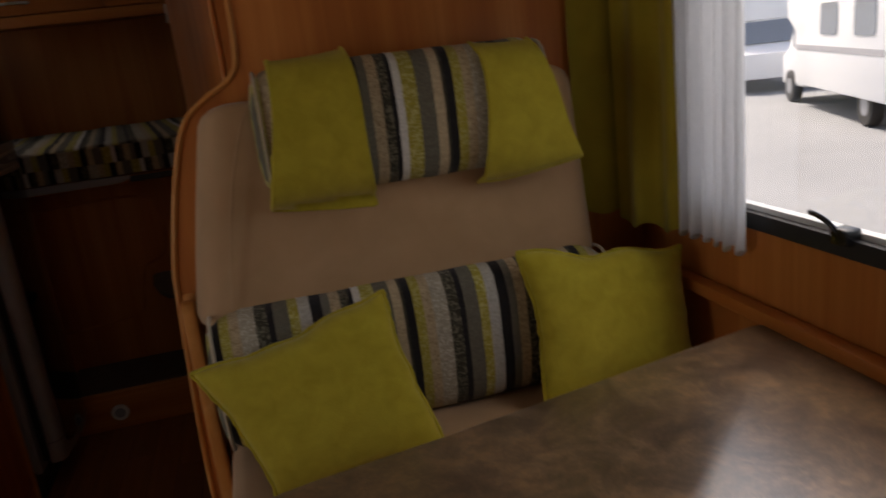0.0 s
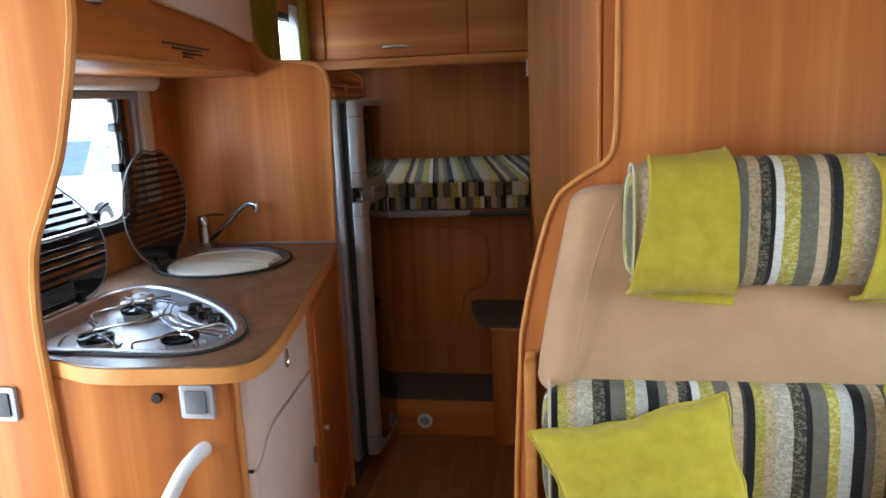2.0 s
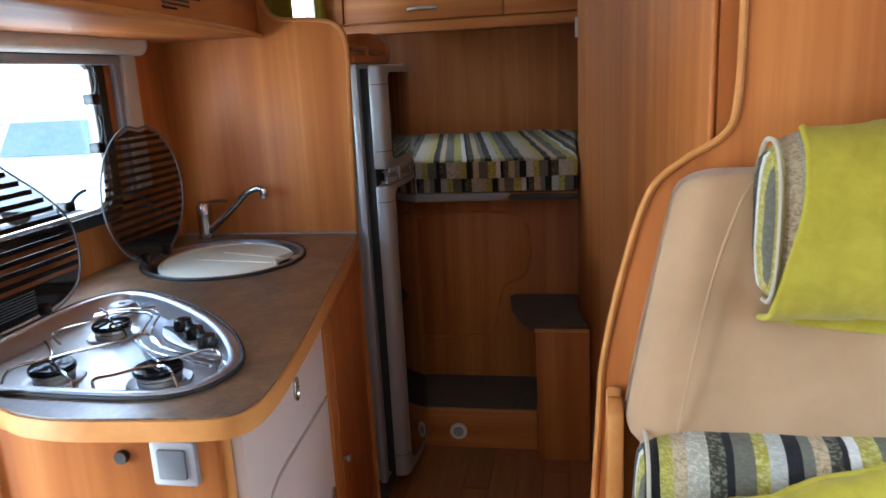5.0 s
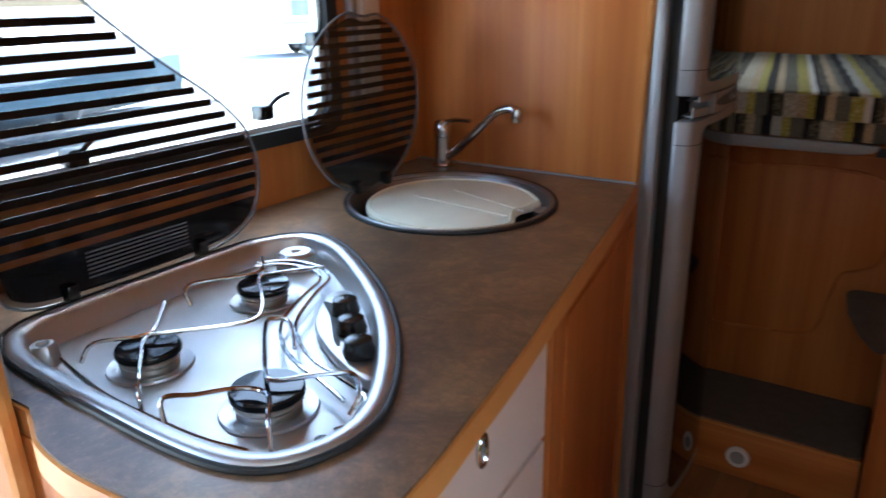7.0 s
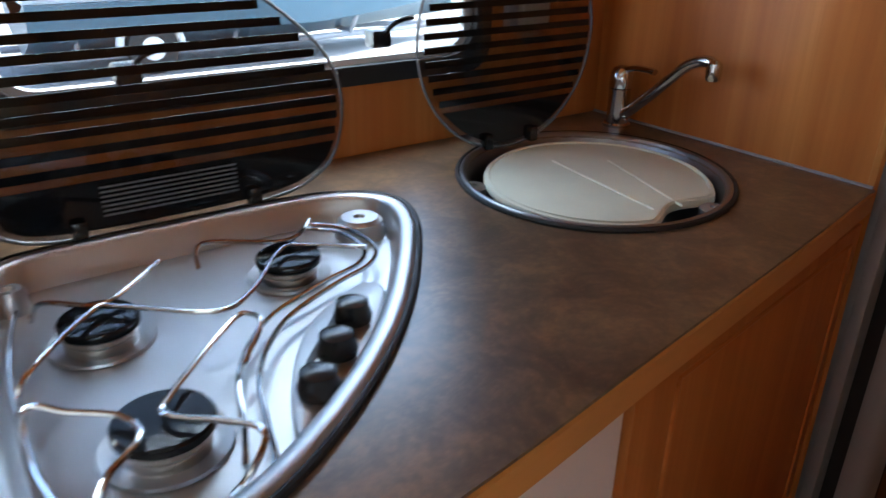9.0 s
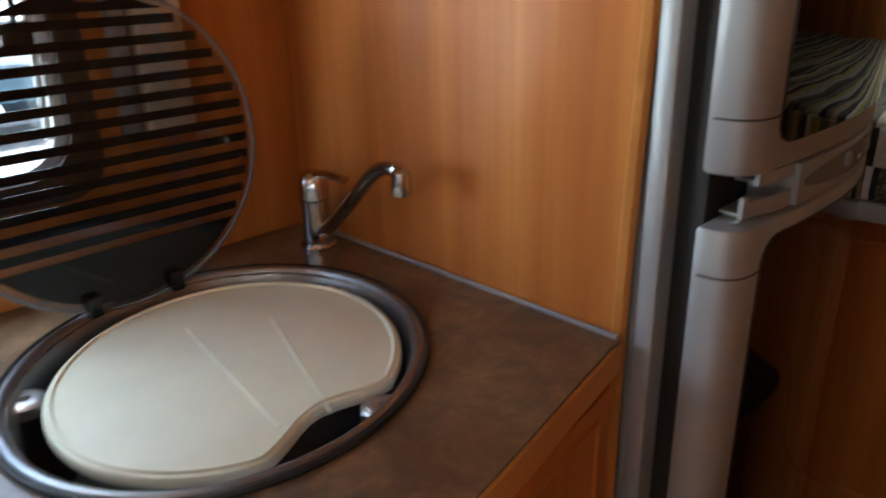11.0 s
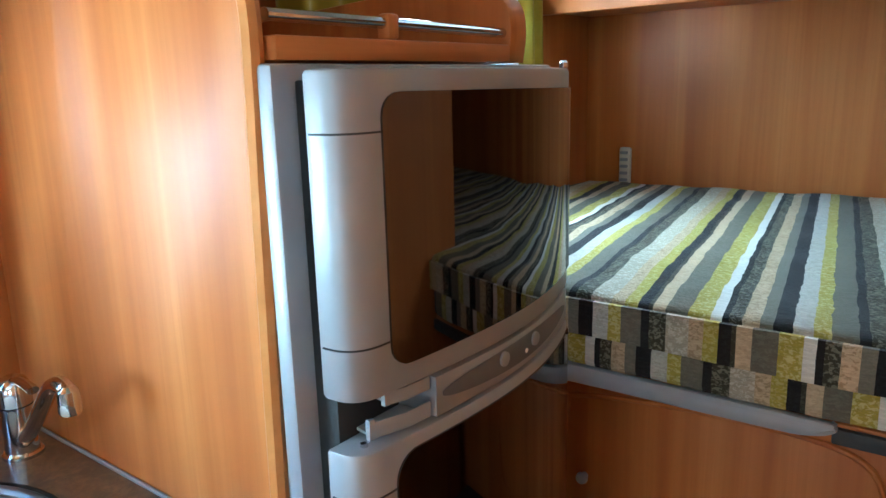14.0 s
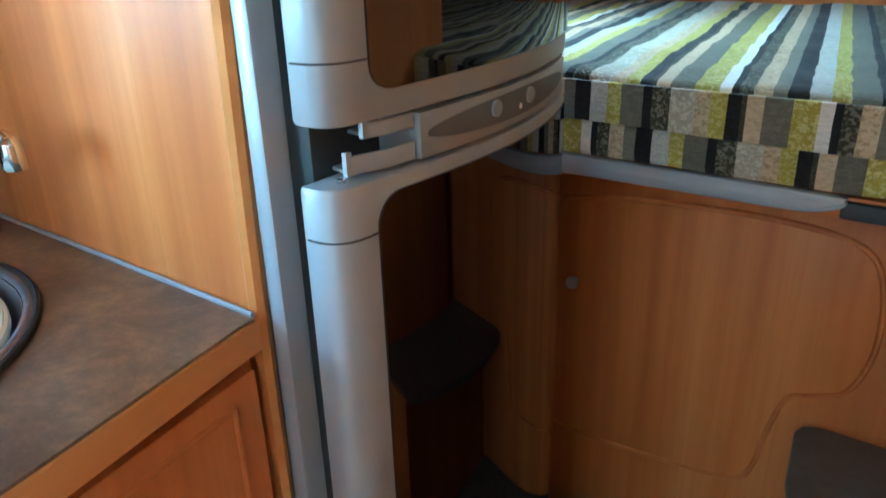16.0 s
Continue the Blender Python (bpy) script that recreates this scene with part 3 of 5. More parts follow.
part("rocker", prism(round_rect(-0.425, -0.381, 0.850, 0.897, 0.004), 0.886, 0.892, "y", 0.0015), SLATE, switch)
solo("black_knob", lathe([(0.010, -0.012), (0.011, -0.006), (0.009, 0.0)], (-0.487, 0.9025, 0.878), 18, "y"), BLACK, "small round black button on the cabinet end", "button")
rail = thing("grab_rail", (-0.45, 0.9, 0.6), "white tubular grab rail beside the entrance", "handrail")
part("tube", tube([(-0.40, 0.900, 0.772), (-0.402, 0.865, 0.772), (-0.425, 0.838, 0.74), (-0.48, 0.815, 0.63), (-0.53, 0.825, 0.52), (-0.54, 0.865, 0.49), (-0.54, 0.900, 0.485)], 0.015, 14, 6), WHITEPL, rail)

worktop = thing("worktop", (-0.7, 1.5, 0.95), "brown stone-look kitchen worktop with a wooden edge", "worktop")
hole_h, hole_s = inset(HOB, 0.012), [bend(*q) for q in circle(*SINK[:2], 0.196)]
part("edge", prism(C_OUT, 0.9145, 0.9465, "z", 0.0, [hole_h, hole_s]), EDGE, worktop, "pear-wood worktop edge")
part("surface", prism(inset(C_OUT, 0.004), 0.9467, 0.950, "z", 0.0, [hole_h, hole_s]), STONE, worktop)
part("seal", tube([(-0.475, 2.097, 0.9515), (-0.75, 2.098, 0.9515), (XL + 0.006, 2.098, 0.9515)], 0.003, 6, 1), GREYTRIM, worktop, "grey sealing strip")

# ---- hob ----
hob = thing("gas_hob", (-0.65, 1.2, 0.95), "stainless steel three-burner gas hob set in the worktop", "hob")


def ring_between(loops, z):
    """Faces between outlines of equal length at given heights."""
    bm = bmesh.new()
    rings = [[bm.verts.new((u, v, h)) for u, v in loop] for loop, h in zip(loops, z)]
    for a, b in zip(rings, rings[1:]):
        for k in range(len(a)):
            bm.faces.new((a[k], a[(k + 1) % len(a)], b[(k + 1) % len(b)], b[k]))
    return bm, rings


bm, rings = ring_between([HOB, inset(HOB, 0.003), inset(HOB, 0.007), inset(HOB, 0.020), inset(HOB, 0.025), inset(HOB, 0.034)], [0.9505, 0.9555, 0.9572, 0.9568, 0.951, 0.920])
bm.faces.new(rings[-1])
part("tray", bm, STEEL, hob, angle=60)
part("seal", tube([(u, v, 0.9525) for u, v in inset(HOB, -0.002)], 0.0042, 8, 1, True), RUBBER, hob, "black rubber seal")


def burner(x, y, r, zb=0.920):
    part("burner_dish", lathe([(r * 1.36, zb + 0.001), (r * 1.33, zb + 0.004), (r * 1.22, zb + 0.003), (r * 1.0, zb + 0.002)], (x, y, 0), 36, caps=False), STEEL, hob)
    part("burner_ring", lathe([(r * 0.90, zb), (r * 0.92, zb + 0.010), (r * 0.86, zb + 0.0115), (r * 0.95, zb + 0.013), (r * 0.97, zb + 0.018), (r * 0.7, zb + 0.019)], (x, y, 0), 36), STEEL, hob, "steel burner crown")
    part("burner_cap", lathe([(r * 0.9, zb + 0.018), (r * 1.03, zb + 0.0205), (r * 1.03, zb + 0.0265), (r * 0.98, zb + 0.029), (r * 0.4, zb + 0.0298)], (x, y, 0), 36), GLASSBLACK, hob, "black enamelled burner cap")


BURNERS = ((-0.750, 1.281, 0.037), (-0.719, 1.064, 0.038), (-0.522, 1.070, 0.040))
for x, y, r in BURNERS:
    burner(x, y, r)
panel = curve2([(-0.662, 1.335), (-0.653, 1.305), (-0.617, 1.245), (-0.56, 1.2), (-0.487, 1.164), (-0.448, 1.160), (-0.50, 1.225), (-0.57, 1.295), (-0.635, 1.345)], 5)
part("control_panel", prism(panel, 0.920, 0.936, "z", 0.005), STEEL, hob)
part("dial_plate", prism(curve2([(-0.645, 1.294), (-0.605, 1.262), (-0.55, 1.208), (-0.535, 1.202), (-0.553, 1.222), (-0.612, 1.288)], 4), 0.920, 0.9372, "z"), DARKGREY, hob, "black scale beside the knobs")
for k in range(3):
    f = k / 2
    x, y = -0.592 + 0.094 * f, 1.280 - 0.085 * f
    part("knob", lathe([(0.019, 0.937), (0.020, 0.944), (0.0175, 0.951), (0.0165, 0.958), (0.010, 0.9605)], (x, y, 0), 24), BLACK, hob, "black rotary knob")
for x, y, r in ((-0.812, 1.412, 0.034), (-0.838, 1.000, 0.018)):
    part("corner_boss", lathe([(r, 0.920), (r * 0.9, 0.942), (r * 0.72, 0.947), (0.008, 0.947), (0.006, 0.943)], (x, y, 0), 24), STEEL, hob)
part("screw_hole", lathe([(0.008, 0.9205), (0.008, 0.930), (0.004, 0.930)], (-0.424, 1.047, 0), 16), BLACK, hob)
WIRE_Z = 0.958
WIRES = [
    [(-0.57, 0.975, 0.934), (-0.582, 0.984, WIRE_Z), (-0.559, 1.008, WIRE_Z), (-0.529, 1.042, WIRE_Z), (-0.496, 1.047, WIRE_Z), (-0.462, 1.015, WIRE_Z), (-0.445, 1.0, 0.934)],
    [(-0.425, 1.09, 0.934), (-0.423, 1.105, 0.95), (-0.449, 1.126, WIRE_Z), (-0.478, 1.107, WIRE_Z), (-0.51, 1.072, WIRE_Z), (-0.536, 1.082, WIRE_Z), (-0.621, 1.164, WIRE_Z), (-0.627, 1.184, WIRE_Z), (-0.603, 1.187, WIRE_Z), (-0.565, 1.155, 0.945)],
    [(-0.615, 0.98, 0.934), (-0.627, 0.988, WIRE_Z), (-0.717, 1.06, WIRE_Z), (-0.71, 1.086, WIRE_Z), (-0.649, 1.158, WIRE_Z), (-0.67, 1.205, WIRE_Z), (-0.749, 1.273, WIRE_Z), (-0.742, 1.302, WIRE_Z), (-0.699, 1.358, WIRE_Z)],
    [(-0.775, 1.01, 0.934), (-0.761, 1.022, WIRE_Z), (-0.728, 1.065, WIRE_Z), (-0.742, 1.095, WIRE_Z), (-0.795, 1.146, WIRE_Z)],
    [(-0.8, 1.19, 0.934), (-0.816, 1.203, WIRE_Z), (-0.772, 1.275, WIRE_Z), (-0.777, 1.308, WIRE_Z), (-0.813, 1.339, WIRE_Z)],
    [(-0.839, 1.352, 0.94), (-0.797, 1.386, 0.94), (-0.733, 1.388, 0.94), (-0.691, 1.358, 0.94), (-0.669, 1.304, 0.94), (-0.635, 1.232, 0.938), (-0.592, 1.188, 0.938), (-0.541, 1.158, 0.938), (-0.484, 1.141, 0.937), (-0.433, 1.125, 0.936), (-0.41, 1.09, 0.935), (-0.42, 1.06, 0.934)],
    [(-0.835, 1.342, 0.938), (-0.795, 1.374, 0.938), (-0.738, 1.375, 0.938), (-0.703, 1.35, 0.938), (-0.683, 1.296, 0.938), (-0.65, 1.22, 0.936), (-0.606, 1.174, 0.936), (-0.553, 1.143, 0.936), (-0.495, 1.126, 0.935), (-0.448, 1.108, 0.934)],
    [(-0.8, 1.0, 0.936), (-0.733, 0.986, 0.936), (-0.664, 0.977, 0.936), (-0.595, 0.976, 0.936), (-0.523, 0.978, 0.936), (-0.464, 0.988, 0.936)],
]
for w in WIRES:
    part("pan_support", tube(w, 0.0028, 8, 5), CHROME, hob, "bent chrome pan support wire")


def glass_lid(name, outline, x, lean, bar_z, bar_t, solid_top, label, hinge_y, solid_high):
    """A smoked glass lid that stands open, with black printed bars; the outline is in y and z."""
    lid = thing(name, (x, hinge_y, 0.955), label, "lid")

    def set_x(bm):
        for v in bm.verts:
            v.co.x -= (v.co.z - 0.955) * lean
        return bm

    part("pane", set_x(prism(outline, x - 0.0025, x + 0.0025, "x")), LIDGLASS, lid, "smoked glass pane")
    part("rim", set_x(tube([(x, u, v) for u, v in outline], 0.0025, 6, 1, True)), LIDEDGE, lid, "polished glass rim")

    def span(z):
        hits = []
        for i in range(len(outline)):
            (u0, v0), (u1, v1) = outline[i - 1], outline[i]
            if (v0 - z) * (v1 - z) < 0:
                hits.append(u0 + (u1 - u0) * (z - v0) / (v1 - v0))
        return (min(hits), max(hits)) if len(hits) > 1 else None

    z = bar_z
    while z < solid_high - bar_t:
        a, b = span(z), span(z + bar_t)
        if a and b:
            q = [(max(a[0], b[0]) + 0.010, z), (min(a[1], b[1]) - 0.010, z), (min(a[1], b[1]) - 0.010, z + bar_t), (max(a[0], b[0]) + 0.010, z + bar_t)]
            part("bar", set_x(prism(q, x + 0.0028, x + 0.0038, "x")), GLASSBLACK, lid, "black printed bar")
        z += bar_t * 2.05
    low = [(u, v) for u, v in inset(outline, 0.010) if v < solid_top]
    a = span(solid_top)
    low = sorted(low, key=lambda q: math.atan2(q[1] - solid_top, q[0] - (a[0] + a[1]) / 2))
    part("printed_base", set_x(prism([(a[0] + 0.010, solid_top)] + low + [(a[1] - 0.010, solid_top)], x + 0.0028, x + 0.0038, "x")), GLASSBLACK, lid, "black printed lower area")
    high = [(u, v) for u, v in inset(outline, 0.010) if v > solid_high]
    a = span(solid_high)
    high = sorted(high, key=lambda q: math.atan2(q[1] - solid_high, q[0] - (a[0] + a[1]) / 2))
    part("printed_top", set_x(prism([(a[1] - 0.010, solid_high)] + high + [(a[0] + 0.010, solid_high)], x + 0.0028, x + 0.0038, "x")), GLASSBLACK, lid, "black printed upper area")
    for dy in (-0.11, 0.11) if len(outline) > 70 else (-0.05, 0.05):
        part("hinge", box(x - 0.005, x + 0.015, hinge_y + dy - 0.009, hinge_y + dy + 0.009, 0.951, 0.978, 0.004), BLACK, lid, "black plastic hinge")
    return lid


HOB_LID = curve2([(0.998, 1.0), (0.990, 1.14), (0.984, 1.30), (0.985, 1.385), (1.01, 1.43), (1.06, 1.435), (1.13, 1.395), (1.21, 1.325), (1.29, 1.26), (1.38, 1.195), (1.437, 1.135), (1.455, 1.07), (1.437, 1.0), (1.39, 0.965), (1.32, 0.952), (1.20, 0.949), (1.08, 0.952), (1.02, 0.965)], 5)
glass_lid("hob_cover", HOB_LID, -0.925, 0.03, 1.031, 0.0106, 1.021, "smoked glass hob lid with black bars, standing open", 1.20, 1.345)
vents = bpy.data.objects["hob_cover"]
for k in range(7):
    part("vent_line", box(-0.9213, -0.9203, 1.12, 1.29, 0.975 + 0.006 * k, 0.9774 + 0.006 * k), SLATE, vents, "thin grey printed line")
sink_lid = [(1.789 + 0.187 * math.cos(a), 1.132 + 0.184 * math.sin(a)) for a in [2 * math.pi * k / 60 for k in range(60)]]
sink_lid = [(u, v - 0.012 * max(0, math.cos((u - 1.80) * 40)) if v > 1.29 else v) for u, v in sink_lid]
glass_lid("sink_cover", sink_lid, -0.955, 0.02, 1.0337, 0.0104, 1.024, "round smoked glass sink lid with black bars, standing open", 1.789, 1.285)

# ---- sink ----
sx, sy, sr = SINK
sink = thing("sink", (sx, sy, 0.95), "round steel sink set in the worktop", "sink")
part("rim", oval(lathe([(sr + 0.002, 0.9502), (sr + 0.001, 0.955), (sr - 0.003, 0.957), (sr - 0.008, 0.9545), (sr - 0.010, 0.946)], (sx, sy, 0), 56, caps=False)), SATIN_SHADED, sink, "steel rim", 60)
part("seal", tube([(*bend(u, v), 0.9525) for u, v in circle(sx, sy, sr + 0.004, 56)], 0.0042, 8, 1, True), RUBBER, sink, "black rubber seal")
bm = bmesh.new()
bowl = [(sr - 0.008, 0.9525), (sr - 0.016, 0.935), (sr - 0.02, 0.88), (sr - 0.04, 0.83), (0.03, 0.82)]
rings = [[bm.verts.new((sx + r * math.cos(2 * math.pi * k / 56), sy + r * math.sin(2 * math.pi * k / 56), h)) for k in range(56)] for r, h in bowl]
for a, b in zip(rings, rings[1:]):
    for k in range(56):
        bm.faces.new((a[k], a[(k + 1) % 56], b[(k + 1) % 56], b[k]))
bm.faces.new(rings[-1])
part("bowl", oval(bm), SATIN_SHADED, sink, "steel bowl", 60)
for a in (243, 20, 105):
    part("tab", lathe([(0.021, 0.928), (0.021, 0.939), (0.017, 0.942), (0.006, 0.942), (0.005, 0.936)], (*bend(sx + 0.188 * math.cos(radians(a)), sy + 0.188 * math.sin(radians(a))), 0), 20), STEEL, sink, "steel fixing tab")
cut = []
for k in range(72):
    a = 2 * math.pi * k / 72
    r = 0.176
    d = abs((math.degrees(a) - 4 + 180) % 360 - 180)
    if d < 25:
        r -= 0.038 * (0.5 + 0.5 * math.cos(math.pi * d / 25)) ** 0.6
    cut.append((sx + 0.004 + r * math.cos(a), sy + 0.006 + r * math.sin(a)))
board_t = thing("cutting_board", (sx, sy, 0.935), "round cream plastic cutting board lying in the sink", "cutting board")
cut = [bend(u, v) for u, v in cut]
part("plate", prism(cut, 0.932, 0.9455, "z", 0.004), BOARDPL, board_t)
part("lip", tube([(u, v, 0.9455) for u, v in inset(cut, 0.007)], 0.003, 6, 1, True), BOARDPL, board_t, "raised lip")
for (x0, y0), (x1, y1) in (((-0.85, 1.80), (-0.61, 1.765)), ((-0.80, 1.88), (-0.595, 1.81))):
    part("ridge", tube([(x0, y0, 0.9452), ((x0 + x1) / 2, (y0 + y1) / 2, 0.9455), (x1, y1, 0.9452)], 0.002, 6, 1), BOARDPL, board_t)

# ---- tap ----
tap = thing("tap", (-0.94, 2.05, 0.95), "chrome single-lever kitchen tap behind the sink", "tap")
part("base_ring", lathe([(0.026, 0.9505), (0.026, 0.955), (0.0235, 0.958)], (-0.94, 2.05, 0), 28), CHROME, tap)
part("body", lathe([(0.0215, 0.957), (0.0205, 0.975), (0.0205, 1.018), (0.0215, 1.022)], (-0.94, 2.05, 0), 28), CHROME, tap)
part("head", lathe([(0.0212, 1.0235), (0.0215, 1.040), (0.0205, 1.050), (0.016, 1.059), (0.008, 1.063), (0.002, 1.064)], (-0.94, 2.05, 0), 28), CHROME, tap, "domed lever head")
lever = tube([(-0.940, 2.05, 1.050), (-0.922, 2.048, 1.060), (-0.900, 2.046, 1.066), (-0.872, 2.043, 1.068), (-0.858, 2.042, 1.066)], 0.0075, 12, 5)
for v in lever.verts:
    v.co.z = 1.060 + (v.co.z - 1.060) * 0.75
part("lever", lever, CHROME, tap)
part("spout", tube([(-0.930, 2.048, 0.972), (-0.902, 2.044, 0.990), (-0.860, 2.041, 1.025), (-0.820, 2.037, 1.060), (-0.790, 2.034, 1.086), (-0.762, 2.031, 1.100), (-0.742, 2.029, 1.102), (-0.732, 2.028, 1.098)], 0.0100, 14, 5), CHROME, tap)
part("nozzle", lathe([(0.0105, 1.074), (0.0125, 1.077), (0.0125, 1.090), (0.0115, 1.102), (0.006, 1.107)], (-0.729, 2.027, 0), 20), CHROME, tap)


# ---- windows ----
def window(name, x, sgn, y0, y1, z0, z1, label):
    """A hinged acrylic window in a side wall; sgn points into the room."""
    w = tagged(new(name), label, "window", kind="structure")
    w.location = (x, (y0 + y1) / 2, z0)
    a, b = sorted((x - sgn * 0.035, x + sgn * 0.004))
    outer, inner = round_rect(y0 - 0.028, y1 + 0.028, z0 - 0.026, z1 + 0.026, 0.05), round_rect(y0 + 0.004, y1 - 0.004, z0 + 0.004, z1 - 0.004, 0.06)
    part("window_frame", prism(outer, a, b, "x", 0.0, [inner]), RUBBER, w, "black rubber window frame")
    inner2 = round_rect(y0 + 0.018, y1 - 0.018, z0 + 0.014, z1 - 0.014, 0.05)
    c, d = sorted((x - sgn * 0.03, x - sgn * 0.012))
    part("sash", prism(inner, c, d, "x", 0.0, [inner2]), WHITEPL, w, "pale sash frame")
    p = part("pane", prism(inner, min(c, d) + 0.004, min(c, d) + 0.007, "x"), PANE, w, "clear acrylic pane")
    p.visible_shadow = False
    return w


kwin = window("window_1", XL, 1, *KW, "hinged acrylic kitchen window in a black rubber frame")
window("window_3", XL, 1, *RW, "hinged acrylic window above the bed")
dwin = window("window_2", XR, -1, *DW, "hinged acrylic dinette window in a black rubber frame")


def latch(parent, x, sgn, y, z, turn):
    part("latch", box(min(x, x + sgn * 0.03), max(x, x + sgn * 0.03), y - 0.018, y + 0.018, z - 0.014, z + 0.014, 0.005), BLACK, parent, "black window catch")
    dy, dz = (0.055, 0.0) if turn == 0 else (0.0, 0.05)
    part("catch_lever", tube([(x + sgn * 0.024, y, z), (x + sgn * 0.034, y + dy * 0.3, z + 0.022 + dz * 0.3), (x + sgn * 0.036, y + dy * 0.7, z + 0.030 + dz * 0.7), (x + sgn * 0.034, y + dy, z + 0.031 + dz)], 0.0042, 8, 4), BLACK, parent, "black catch lever")


latch(kwin, XL - 0.01, 1, 1.585, 1.135, 0)
latch(kwin, XL - 0.01, 1, 1.20, 1.12, 0)
latch(kwin, XL - 0.01, 1, 1.745, 1.262, 1)
latch(kwin, XL - 0.01, 1, 1.75, 1.385, 1)
latch(dwin, XR + 0.01, -1, 0.57, 0.955, 0)
part("stay", tube([(XL - 0.005, 1.762, 1.14), (XL - 0.005, 1.766, 1.3), (XL - 0.005, 1.762, 1.46)], 0.005, 8, 1), WHITEPL, kwin, "white window stay")

blind = thing("roller_blind", (-1.0, 1.45, 1.5), "cream roller blind cassette round the kitchen window", "blind")
part("cassette", tube([(-1.012, 0.955, 1.525), (-1.012, 1.45, 1.525), (-1.012, 1.925, 1.525)], 0.030, 18, 1), CREAMPL, blind, "rounded cream cassette")
part("end_cap", lathe([(0.031, 0.0), (0.032, 0.008), (0.022, 0.014)], (-1.012, 1.925, 1.525), 20, "y"), CREAMPL, blind)
part("side_rail", box(-1.048, -1.022, 1.872, 1.935, 1.13, 1.50, 0.006), CREAMPL, blind, "cream side rail")
part("side_rail", box(-1.048, -1.004, 0.952, 0.998, 1.055, 1.50, 0.006), CREAMPL, blind, "cream side rail")
part("guide", box(-1.049, -1.030, 1.845, 1.866, 1.13, 1.495, 0.003), GREYTRIM, blind, "grey guide rail")
part("pull_bar", box(-1.048, -1.024, 1.0, 1.866, 1.470, 1.494, 0.005), GREYTRIM, blind, "grey pull bar")

# ---- overhead kitchen cabinet ----
U_FRONT = curve2([(-0.585, 0.886), (-0.597, 1.1), (-0.615, 1.35), (-0.645, 1.65), (-0.685, 1.9), (-0.725, 2.10)], 5, False)
upper = thing("overhead_cabinet", (-0.8, 1.5, 1.53), "curved pear-wood overhead cabinet with beige flaps", "cabinet")
part("body", prism(U_FRONT + [(XL + 0.002, 2.10), (XL + 0.002, 0.886)], 1.535, TOP - 0.003, "z", 0.01), WOOD_Y, upper)
lip = [(x + 0.006, y, 1.537) for x, y in U_FRONT]
part("lower_edge", tube(lip, 0.007, 8, 1), EDGE, upper, "rounded gold lower edge")
U0, U1 = (-0.60, 1.02), (-0.70, 2.02)


def flap(y0, y1):
    pts = [(x, y) for x, y in U_FRONT if y0 <= y <= y1]
    pts = pts + [(x + 0.020, y) for x, y in reversed(pts)]
    bm = prism(pts, 1.665, TOP - 0.02, "z", 0.004)
    for v in bm.verts:
        if v.co.z < 1.7:
            v.co.z += 0.018 - 0.045 * (v.co.y - 1.02) / 1.04
    return bm


fl = part("flap", flap(1.02, 2.06), BEIGE, upper, "beige laminate flap")
part("catch", box(-0.655, -0.632, 1.60, 1.65, 1.70, 1.72, 0.003), GREYTRIM, fl, "grey push catch")
part("corner_cap", lathe([(0.020, 1.64), (0.034, 1.67), (0.036, 1.75), (0.03, 1.93), (0.01, 1.95)], (-0.592, 1.01, 0), 18), GREYTRIM, upper, "grey rounded corner cap")
for k in range(4):
    yc, half = 1.44 + 0.004 * k, (0.185, 0.13, 0.085, 0.05)[k]
    xs = [(x + 0.0015, y) for x, y in U_FRONT if yc - half <= y <= yc + half]
    if len(xs) > 1:
        part("vent_slot", tube([(x, y, 1.587 - 0.009 * k) for x, y in xs], 0.0026, 6, 1), DARKGREY, upper, "dark ventilation slot")

# ---- fridge ----
fridge = thing("fridge", (-0.7, 2.35, 0.08), "tall silver two-door fridge-freezer with dark glossy panels", "fridge")
part("body", box(-1.0, -0.465, 2.125, 2.605, 0.10, 1.440, 0.004), SILVER, fridge)
part("flange", box(-0.464, -0.442, 2.108, 2.607, 0.10, 1.445, 0.005), SILVER, fridge, "silver front flange")
part("gasket", box(-0.4415, -0.412, 2.134, 2.595, 0.13, 1.43, 0.002), RUBBER, fridge, "dark door gasket")
part("plinth", box(-1.0, -0.46, 2.13, 2.60, 0.0, 0.098, 0.003), DARKGREY, fridge, "dark plinth")


def bulge(y):
    """The front of both doors in plan, bowed outwards."""
    return -0.355 - 0.010 * ((2.33 - y) / 0.165) ** 2 if y < 2.33 else -0.355 - 0.052 * ((y - 2.33) / 0.262) ** 2


def door_outline():
    pts = [(bulge(2.165 + 0.419 * k / 24), 2.165 + 0.419 * k / 24) for k in range(25)]
    grip = []
    for k in range(11):
        a = radians(9 * k)
        grip.append((-0.402 + 0.0365 * math.sin(a) ** 0.75, 2.160 - 0.0445 * math.cos(a) ** 0.75))
    return [(-0.4115, 2.117), (-0.406, 2.1155)] + grip + pts + [(-0.4085, 2.591), (-0.4115, 2.592)]


